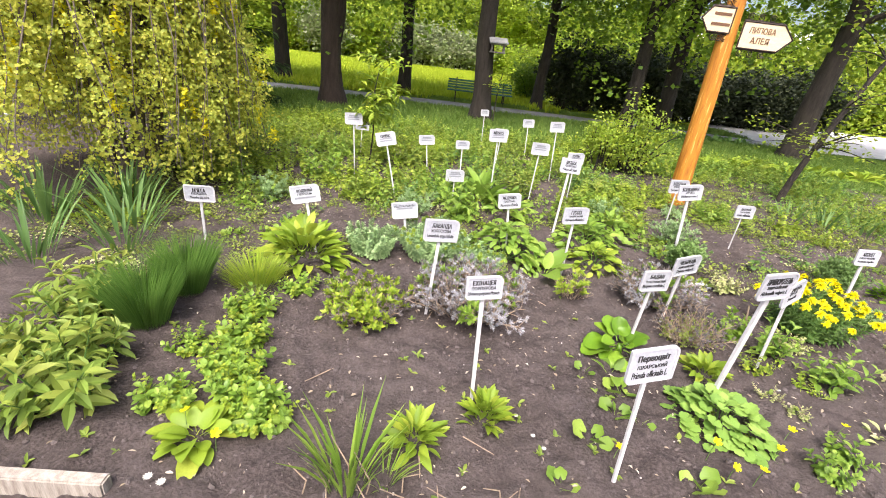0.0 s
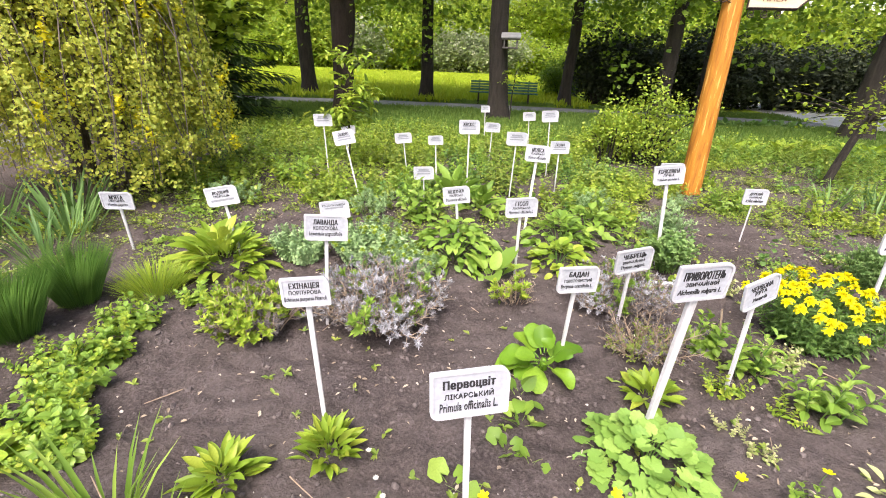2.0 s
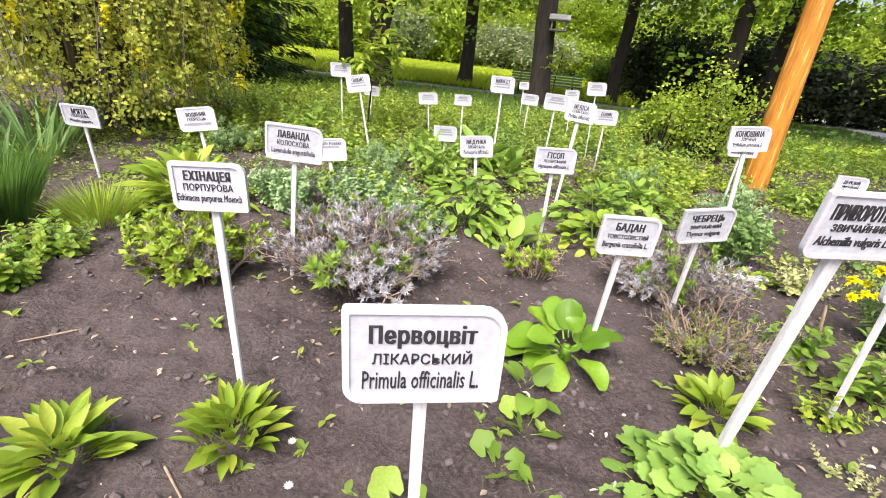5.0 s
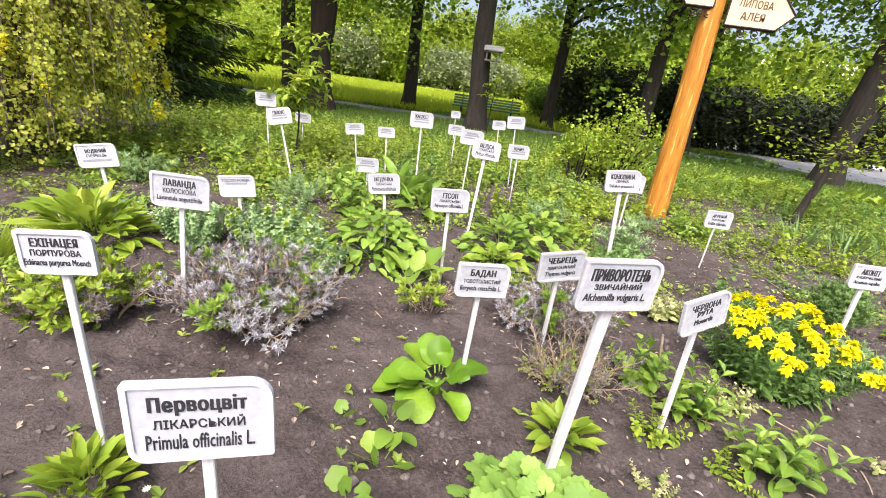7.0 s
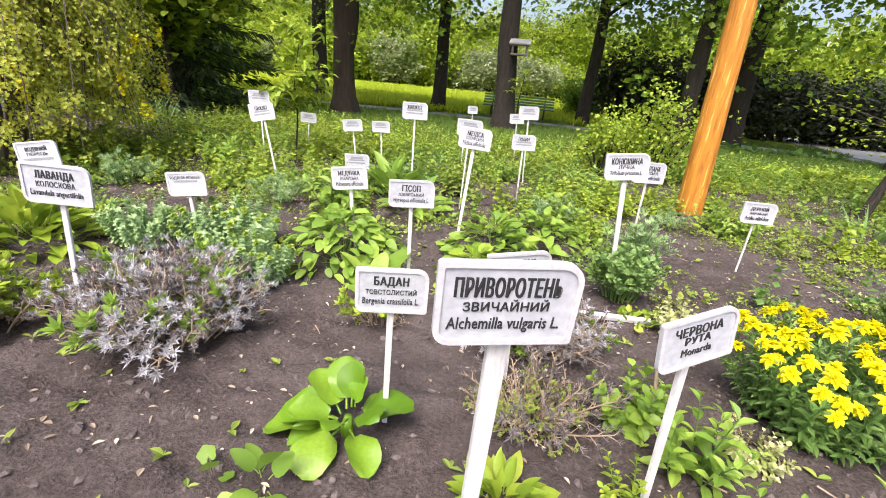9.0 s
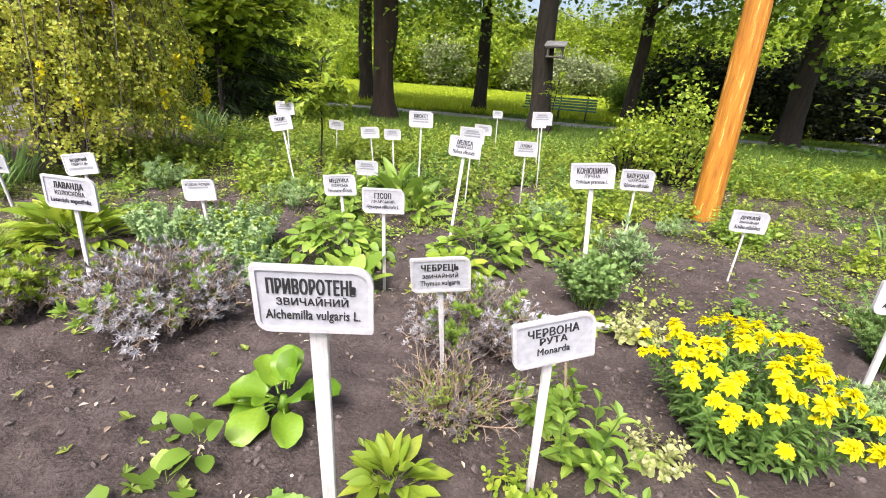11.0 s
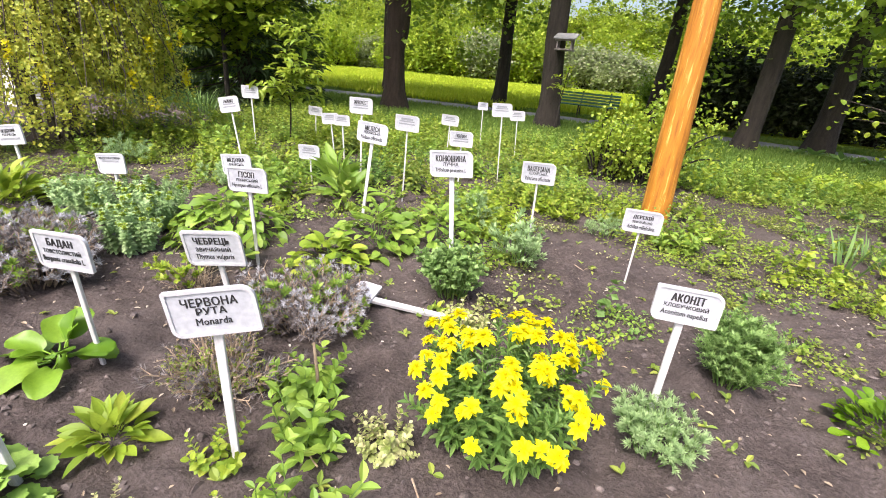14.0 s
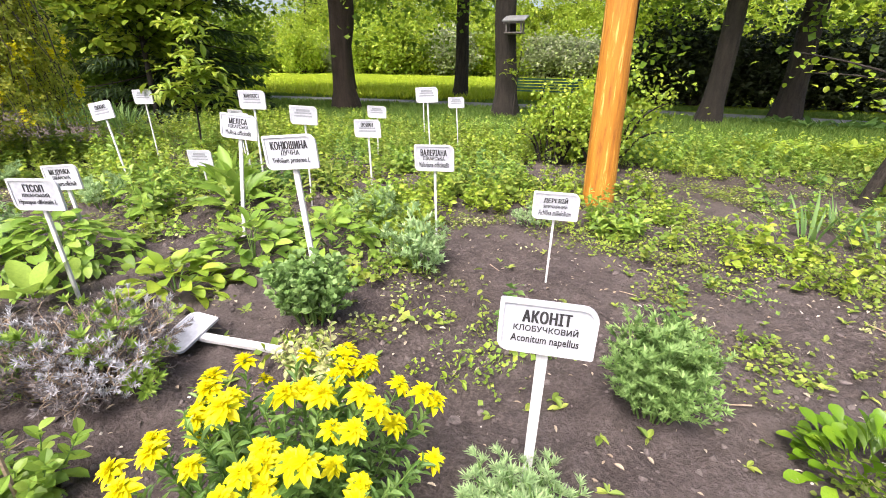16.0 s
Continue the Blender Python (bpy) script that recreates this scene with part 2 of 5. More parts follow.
def leaf_shape(profile, width, fold=0.12, droop=0.15, curl=0.0):
    """A leaf one unit long along y: rows of left edge, midrib, right edge."""
    v, f = [(0, 0, 0)], []
    for s, w in profile:
        z = -droop * s * s + curl * math.sin(s * 7)
        y = s
        v += [(-w * width, y, z + fold * w), (0, y, z - 0.0), (w * width, y, z + fold * w)]
    v.append((0, 1.0, -droop))
    n = len(profile)
    f += [(0, 2, 1), (0, 3, 2)]
    for i in range(n - 1):
        a, b = 1 + 3 * i, 4 + 3 * i
        f += [(a, a + 1, b + 1), (a, b + 1, b), (a + 1, a + 2, b + 2), (a + 1, b + 2, b + 1)]
    e, a = len(v) - 1, 1 + 3 * (n - 1)
    f += [(a, a + 1, e), (a + 1, a + 2, e)]
    return np.array(v, float), np.array(f)


TINY = (np.array([(0, 0, 0), (0.5, 0.5, 0.08), (0, 1, -0.06), (-0.5, 0.5, 0.08)], float), np.array([(0, 1, 2), (0, 2, 3)]))
LANCE = leaf_shape([(0.25, 0.35), (0.55, 0.5), (0.82, 0.3)], 0.42, 0.25, 0.2)
OVAL = leaf_shape([(0.2, 0.36), (0.5, 0.55), (0.8, 0.42)], 0.75, 0.2, 0.22)
NARROW = (np.array([(0, 0, 0), (0.07, 0.45, 0), (0, 1, -0.08), (-0.07, 0.45, 0)], float), np.array([(0, 1, 2), (0, 2, 3)]))
BLADE = leaf_shape([(0.3, 0.5), (0.65, 0.42)], 0.07, 0.02, 0.16)


def scatter(acc, shape, pos, way, up, size, width=1.0):
    tv, tf = shape
    pos, way, up = (np.asarray(a, float).reshape(-1, 3) for a in (pos, way, up))
    n = len(pos)
    Y = unit(way)
    X = unit(np.cross(Y, np.broadcast_to(up, Y.shape) + 1e-4))
    Z = np.cross(X, Y)
    s = np.broadcast_to(np.asarray(size, float), (n,))[:, None, None]
    w = np.broadcast_to(np.asarray(width, float), (n,))[:, None, None]
    v = pos[:, None] + s * (w * tv[None, :, 0:1] * X[:, None] + tv[None, :, 1:2] * Y[:, None] + tv[None, :, 2:3] * Z[:, None])
    f = tf[None] + (np.arange(n) * len(tv))[:, None, None]
    return acc.add(v, f)


def tube(acc, pts, radii, sides=7, cap=True):
    pts = np.asarray(pts, float)
    n = len(pts)
    tang = unit(np.gradient(pts, axis=0))
    ref = np.array([0.3, 1, 0.1]) if abs(tang[0][2]) > 0.7 else np.array([0, 0, 1.0])
    X = unit(np.cross(tang, ref))
    Y = np.cross(tang, X)
    a = np.linspace(0, 2 * math.pi, sides, endpoint=False)
    ring = np.cos(a)[None, :, None] * X[:, None] + np.sin(a)[None, :, None] * Y[:, None]
    v = pts[:, None] + ring * np.asarray(radii, float)[:, None, None]
    f = []
    for i in range(n - 1):
        for j in range(sides):
            p, q, r, s = i * sides + j, i * sides + (j + 1) % sides, (i + 1) * sides + j, (i + 1) * sides + (j + 1) % sides
            f += [(p, q, s), (p, s, r)]
    v = v.reshape(-1, 3)
    if cap:
        v = np.vstack([v, pts[-1:]])
        f += [((n - 1) * sides + j, (n - 1) * sides + (j + 1) % sides, len(v) - 1) for j in range(sides)]
    return acc.add(v, f)


def graft(acc, ring, sides, start):
    """Grows the tube that begins at vertex start onto a ring of the first tube."""
    acc.f.append(np.array([(ring * sides, ring * sides + 1, start)]))


def box_bm(sx, sy, sz, centre=(0, 0, 0), bevel=0.0, bm=None):
    bm = bm or bmesh.new()
    made = bmesh.ops.create_cube(bm, size=1.0)["verts"]
    bmesh.ops.scale(bm, verts=made, vec=(sx, sy, sz))
    bmesh.ops.translate(bm, verts=made, vec=centre)
    if bevel:
        edges = list({e for v in made for e in v.link_edges})
        bmesh.ops.bevel(bm, geom=edges, offset=bevel, segments=2, affect="EDGES")
    return bm


def around(n, jitter=0.4):
    return np.arange(n) * 2.39996 + rng.uniform(-jitter, jitter, n)


# ---- ground, paths ----
def grid_axis(lo, hi, step, far):
    inner = np.arange(lo, hi + step / 2, step)
    d, out = step * 1.6, []
    x = 0.0
    while x < far:
        x += d
        d *= 1.35
        out.append(x)
    out = np.array(out)
    return np.concatenate([(lo - out)[::-1], inner, hi + out])


def relief(x, y):
    """Height of the tilled bed: low swells and crumbs, level outside it."""
    h = 0.022 * noise.noise((x * 1.3, y * 1.3, 2.0)) + 0.028 * noise.noise((x * 4.1, y * 4.1, 7.0))
    h += 0.028 * noise.noise((x * 12, y * 12, 1.0)) + 0.013 * noise.noise((x * 29, y * 29, 4.0)) - 0.012 * max(0.0, noise.noise((x * 9, y * 9, 12.0)) - 0.25)
    edge = min(max((x + 3) / 0.6, 0), max((6.5 - x) / 0.6, 0), max((8 - y) / 0.6, 0), max((y + 0.5) / 0.5, 0), 1)
    return h * edge


def build_ground():
    xs, ys = grid_axis(-2.0, 5.4, 0.021, 900), grid_axis(0.5, 5.6, 0.021, 900)
    v = np.array([(x, y, relief(x, y)) for y in ys for x in xs])
    nx, ny = len(xs), len(ys)
    i = (np.arange(ny - 1)[:, None] * nx + np.arange(nx - 1)[None]).ravel()
    f = np.concatenate([np.stack([i, i + 1, i + nx + 1], 1), np.stack([i, i + nx + 1, i + nx], 1)])
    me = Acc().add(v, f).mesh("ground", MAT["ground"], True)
    whole("ground", me, "dark tilled garden soil turning to grass under the trees", "ground", kind="structure")


def ribbon(name, left, right, z, material, label, category):
    bm = bmesh.new()
    n = len(left)
    top = [[bm.verts.new((*p, z)) for p in row] for row in (left, right)]
    low = [[bm.verts.new((*p, z - 0.08)) for p in row] for row in (left, right)]
    for k in range(n - 1):
        bm.faces.new((top[0][k], top[0][k + 1], top[1][k + 1], top[1][k]))
        for s in (0, 1):
            bm.faces.new((top[s][k], low[s][k], low[s][k + 1], top[s][k + 1]))
    for k in (0, n - 1):
        bm.faces.new((top[0][k], top[1][k], low[1][k], low[0][k]))
    whole(name, bm_mesh(name, bm, material), label, category, kind="structure")


def build_paths():
    t = np.linspace(-24, 10.5, 60)
    mid = 15.25 - 0.012 * (t - 1.5) ** 2 - 0.0 * t
    mid = np.where(t < -6, 14.6 - 0.28 * (-6 - t) * 0.6 - 0.0, mid)
    ribbon("path", [(x, y - 0.75) for x, y in zip(t, mid)], [(x, y + 0.75) for x, y in zip(t, mid)], 0.014, MAT["asphalt"], "grey asphalt footpath between the flower bed and the lawn", "path")
    x = np.linspace(10.4, 46, 24)
    near = 13.9 - 0.0 * x + 0.12 * np.sin(x)
    ribbon("pavement", list(zip(x, near)), list(zip(x, near + 8.5 + 0.1 * (x - 10))), 0.012, MAT["paving"], "pale wide paved alley beyond the dark hedge", "pavement")


build_ground()
build_paths()


# ---- signs ----
def outline(w, h, radii):
    """Points of a board with its own radius at each corner: bottom left, bottom right, top right, top left."""
    pts = []
    for (cx, cz, a0), r in zip(((-1, -1, 180), (1, -1, 270), (1, 1, 0), (-1, 1, 90)), radii):
        for k in range(6):
            a = radians(a0 + 18 * k)
            pts.append((cx * (w / 2 - r) + r * math.cos(a), cz * (h / 2 - r) + r * math.sin(a)))
    return pts


def board_meshes(w, h, thick=0.008, rim=0.0095):
    radii = (0.026 * w / 0.21, 0.006, 0.034 * w / 0.21, 0.006)
    outer, inner = outline(w, h, radii), outline(w - 2 * rim, h - 2 * rim, [max(r - rim, 0.003) for r in radii])
    bm = bmesh.new()
    a = [bm.verts.new((x, -thick / 2, z)) for x, z in outer]
    b = [bm.verts.new((x, thick / 2, z)) for x, z in outer]
    bm.faces.new(a), bm.faces.new(b[::-1])
    for k in range(len(a)):
        j = (k + 1) % len(a)
        bm.faces.new((a[k], b[k], b[j], a[j]))
    panel = bm_mesh("board", bm, MAT["panel_white"])
    bm = bmesh.new()
    y0, y1 = -thick / 2 - 0.0035, -thick / 2
    rows = [[bm.verts.new((x, y, z)) for x, z in ring] for ring, y in ((outer, y1), (outer, y0), (inner, y0), (inner, y1))]
    for r in range(3):
        for k in range(len(a)):
            j = (k + 1) % len(outer)
            bm.faces.new((rows[r][k], rows[r][j], rows[r + 1][j], rows[r + 1][k]))
    return panel, bm_mesh("rim", bm, MAT["white_paint"])


def letters(text, height, width, material, bold=0.0, slant=0.0):
    """Flat raised lettering, centred, in the xz plane and facing -y, squeezed to the given width."""
    cu = bpy.data.curves.new("lettering", "FONT")
    cu.body, cu.size, cu.extrude, cu.shear = text, 1.0, 0.01, slant
    cu.space_character = 1 + bold
    cu.resolution_u = 2
    ob = bpy.data.objects.new("lettering", cu)
    scene.collection.objects.link(ob)
    bpy.context.view_layer.update()
    me = bpy.data.meshes.new_from_object(ob.evaluated_get(bpy.context.evaluated_depsgraph_get()))
    bpy.data.objects.remove(ob)
    bpy.data.curves.remove(cu)
    if bold:
        bm = bmesh.new()
        for k in range(3):
            bm.from_mesh(me)
            me.transform(Matrix.Translation((bold / 2, 0, 0.004)))
        bm.to_mesh(me)
        bm.free()
    co = np.array([v.co[:] for v in me.vertices])
    lo, hi = co.min(0), co.max(0)
    sx, sy = width / (hi[0] - lo[0]), height / (hi[1] - lo[1])
    out = np.stack([(co[:, 0] - (lo[0] + hi[0]) / 2) * sx, -co[:, 2] * 0.06, (co[:, 1] - (lo[1] + hi[1]) / 2) * sy], 1)
    me.vertices.foreach_set("co", out.ravel())
    me.materials.clear()
    me.materials.append(material)
    me.update()
    return me


def bar(w, h, material):
    return bm_mesh("bar", box_bm(w, 0.0012, h), material)


def stake_mesh(length, wide, deep):
    bm = box_bm(wide, deep, length, (0, 0, length / 2), 0.0015)
    for v in bm.verts:
        if v.co.z < 0.02:
            v.co.x *= 0.8
        v.co.x += 0.0015 * math.sin(v.co.z * 9)
    return bm_mesh("stake", bm, MAT["stake"])


def plant_sign(base, centre, right, w, h, lines, label, stake=(0.02, 0.012), rot=0.0, group="plant labels in the bed"):
    """A label board on a stake. lines: (text or bar width, height, width, material, bold, slant), from the top down."""
    base, centre = Vector(base), Vector(centre)
    u = (centre - base).normalized()
    r = Vector((*right, 0)).normalized()
    r = (r - u * r.dot(u)).normalized()
    n = u.cross(r)
    m = Matrix.Translation(base) @ Matrix((r, n, u)).transposed().to_4x4()
    root = thing("plant_sign", m, label, "plant sign", group)
    L = (centre - base).length
    s = part("stake", stake_mesh(L + h * 0.28 + 0.06, *stake), root, Matrix.Translation((0, stake[1] / 2 + 0.0065, -0.06)))
    panel, rim = board_meshes(w, h)
    b = part("board", panel, root, Matrix.Translation((0, 0, L)) @ Matrix.Rotation(radians(rot), 4, "Y"))
    part("rim", rim, b, label="raised white frame")
    k = h / 0.14
    z = h / 2 - 0.0245 * k
    for row, (text, hh, ww, mat, bold, slant) in enumerate(lines):
        hh *= k
        z -= hh / 2
        me = letters(text, hh, ww * w, MAT[mat], bold, slant) if isinstance(text, str) else bar(ww * w, hh, MAT[mat])
        part("lettering" if isinstance(text, str) else "bar", me, b, Matrix.Translation((-0.012 * w, -0.0047, z)))
        z -= hh / 2 + (0.0105 if row else 0.0035) * k
    return root


def name_lines(a, b, latin, wa=0.6, wb=0.62, wl=0.72):
    out = [(a, 0.033, wa, "ink", 0.115, 0)]
    if b:
        out.append((b, 0.02, wb, "ink", 0.035, 0))
    if latin:
        out.append((latin, 0.0265, wl, "ink", 0.025, 0.06))
    return out


def faint_lines():
    return [(None, 0.02, 0.5, "grey_ink", 0, 0), (None, 0.012, 0.62, "grey_ink", 0, 0), (None, 0.012, 0.66, "grey_ink", 0, 0)]


E_W = "white board with black lettering on a "
plant_sign((1.01, 1.335, 0), (0.99, 1.357, 0.589), (0.95, 0.31), 0.217, 0.15, name_lines("Первоцвіт", "ЛІКАРСЬКИЙ", "Primula officinalis L.", 0.66, 0.62, 0.74), E_W + "stake among primroses")
plant_sign((0.418, 1.705, 0), (0.386, 1.721, 0.633), (0.97, 0.23), 0.168, 0.112, name_lines("ЕХІНАЦЕЯ", "ПОРПУРОВА", "Echinacea purpurea Moench", 0.62, 0.66, 0.86), "small white board lettered for coneflower on a thin stake")
plant_sign((0.147, 2.44, 0), (0.183, 2.445, 0.587), (0.953, 0.3), 0.215, 0.14, name_lines("ЛАВАНДА", "КОЛОСКОВА", "Lavandula angustifolia", 0.56, 0.56, 0.76), E_W + "stake beside lavender")
plant_sign((1.42, 2.313, 0), (1.431, 2.29, 0.489), (0.96, 0.28), 0.197, 0.135, name_lines("БАДАН", "ТОВСТОЛИСТИЙ", "Bergenia crassifolia L.", 0.48, 0.7, 0.78), E_W + "stake behind the bergenia")
plant_sign((1.725, 1.9, 0), (1.74, 1.857, 0.732), (0.94, 0.345), 0.222, 0.142, name_lines("ПРИВОРОТЕНЬ", "ЗВИЧАЙНИЙ", "Alchemilla vulgaris L.", 0.74, 0.6, 0.8), E_W + "wide leaning stake", (0.036, 0.016))
plant_sign((1.22, 3.28, 0), (1.213, 3.271, 0.505), (0.955, 0.3), 0.222, 0.135, name_lines("ГІСОП", "ЛІКАРСЬКИЙ", "Hyssopus officinalis L", 0.4, 0.55, 0.76), E_W + "stake beside hyssop")
plant_sign((0.79, 3.62, 0), (0.745, 3.625, 0.455), (0.96, 0.25), 0.205, 0.132, name_lines("МЕДУНКА", "ЛІКАРСЬКА", "Pulmonaria officinalis", 0.6, 0.52, 0.76), E_W + "stake behind lungwort")
plant_sign((2.3, 3.64, 0), (2.234, 3.643, 0.7), (0.98, 0.2), 0.225, 0.135, name_lines("КОНЮШИНА", "ЛУЧНА", "Trifolium pratense L", 0.7, 0.36, 0.72), E_W + "leaning stake behind clover", (0.026, 0.012))
plant_sign((2.55, 4.42, 0), (2.54, 4.4, 0.57), (0.98, 0.2), 0.215, 0.14, name_lines("ВАЛЕРІАНА", "ЛІКАРСЬКА", "Valeriana officinalis", 0.66, 0.55, 0.76), E_W + "thin stake beside valerian", (0.014, 0.01))
plant_sign((3.205, 4.285, 0), (3.21, 4.285, 0.418), (0.985, 0.17), 0.215, 0.135, name_lines("ДЕРЕВІЙ", "ЗВИЧАЙНИЙ", "Achillea millefolium", 0.52, 0.52, 0.7), E_W + "thin rod by yarrow", (0.012, 0.01))
plant_sign((1.33, 4.18, 0), (1.372, 4.25, 0.682), (0.96, 0.26), 0.22, 0.14, name_lines("МЕЛІСА", "ЛІКАРСЬКА", "Melissa officinalis", 0.5, 0.56, 0.7), E_W + "tall stake among balm", (0.024, 0.012))
plant_sign((1.779, 2.655, 0), (1.761, 2.592, 0.477), (0.92, 0.38), 0.216, 0.14, name_lines("ЧЕБРЕЦЬ", "ЗВИЧАЙНИЙ", "Thymus vulgaris", 0.62, 0.6, 0.66), E_W + "stake above thyme")
plant_sign((2.195, 2.235, 0), (2.181, 2.24, 0.528), (0.86, 0.52), 0.226, 0.135, [("ЧЕРВОНА", 0.026, 0.62, "ink", 0.055, 0), ("РУТА", 0.021, 0.34, "ink", 0.06, 0), ("Monarda", 0.021, 0.4, "ink", 0.03, 0.06)], E_W + "stake beside yellow spurge", (0.026, 0.012), rot=-7)
plant_sign((3.345, 3.03, 0), (3.348, 3.064, 0.503), (0.985, 0.17), 0.208, 0.125, name_lines("АКОНІТ", "КЛОБУЧКОВИЙ", "Aconitum napellus", 0.5, 0.66, 0.7), E_W + "stake behind monkshood", (0.026, 0.012))
plant_sign((-0.77, 3.16, 0), (-0.85, 3.17, 0.47), (0.955, 0.28), 0.212, 0.135, name_lines("ВОДЯНИЙ", "ПЕРЕЦЬ", "", 0.52, 0.5) + [(None, 0.014, 0.72, "grey_ink", 0, 0)], E_W + "stake above broad leaves")
plant_sign((-0.075, 3.35, 0), (-0.115, 3.36, 0.362), (0.965, 0.26), 0.21, 0.135, [("РОДІОЛА РОЖЕВА", 0.02, 0.78, "ink", 0.03, 0), (None, 0.012, 0.6, "grey_ink", 0, 0)], E_W + "short stake among stonecrop")
plant_sign((-1.635, 3.155, 0), (-1.61, 3.11, 0.4), (0.96, 0.26), 0.205, 0.13, name_lines("М'ЯТА", "ПЕРЦЕВА", "Mentha piperita", 0.42, 0.5, 0.62), E_W + "leaning stake beside mint")
plant_sign((-0.33, 4.65, 0), (-0.475, 4.68, 0.653), (0.97, 0.22), 0.205, 0.14, name_lines("ПИЖМО", "", "", 0.5) + faint_lines()[1:], E_W + "leaning stake among tansy", (0.016, 0.01))
plant_sign((-0.94, 5.4, 0), (-0.97, 5.41, 0.705), (0.97, 0.22), 0.205, 0.135, faint_lines(), "white board with illegible dark lettering on a thin stake", (0.014, 0.01))
plant_sign((0.74, 5.04, 0), (0.73, 5.06, 0.76), (0.96, 0.26), 0.215, 0.14, name_lines("ЖИВОКІСТ", "", "", 0.6) + faint_lines()[1:], E_W + "stake above comfrey", (0.016, 0.01))
plant_sign((1.69, 5.19, 0), (1.68, 5.18, 0.584), (0.97, 0.2), 0.205, 0.13, name_lines("ПОЛИН", "", "", 0.46) + faint_lines()[1:], E_W + "thin stake among weeds", (0.014, 0.01))
for bx, cx, y, z, w, h in ((-1.12, -1.1, 6.663, 0.423, 0.2, 0.12), (-0.04, -0.091, 5.678, 0.508, 0.2, 0.12), (0.375, 0.353, 5.286, 0.57, 0.165, 0.1), (0.3, 0.295, 4.858, 0.302, 0.21, 0.135),
                           (1.2, 1.221, 5.038, 0.67, 0.215, 0.135), (0.935, 0.953, 6.628, 0.554, 0.21, 0.125), (0.81, 0.793, 8.254, 0.631, 0.15, 0.11), (1.54, 1.502, 7.669, 0.608, 0.2, 0.13), (1.715, 1.671, 6.334, 0.768, 0.215, 0.14)):
    plant_sign((bx, y + 0.01, 0), (cx, y, z), (0.97, 0.22), w, h, faint_lines(), "white board with illegible dark lettering on a thin stake", (0.014, 0.01))


def fallen_sign():
    """A label board lying on its back, its stake along the soil."""
    a, b = Vector((1.985, 3.235, 0.035)), Vector((2.44, 3.31, 0.022))
    u = (a - b).normalized()
    nrm = Vector((0.0, -0.22, 1)).normalized()
    r = u.cross(nrm).normalized()
    n = r.cross(u)
    root = thing("fallen_sign", Matrix.Translation(b) @ Matrix((r, -n, u)).transposed().to_4x4(), "blank white board on a thick stake lying on the soil", "plant sign")
    part("stake", stake_mesh(0.5, 0.034, 0.02), root, Matrix.Translation((0, 0, 0.0)))
    panel, rim = board_meshes(0.2, 0.13)
    bd = part("board", panel, root, Matrix.Translation((0, -0.012, 0.47)) @ Matrix.Rotation(radians(6), 4, "Y"))
    part("rim", rim, bd)


fallen_sign()


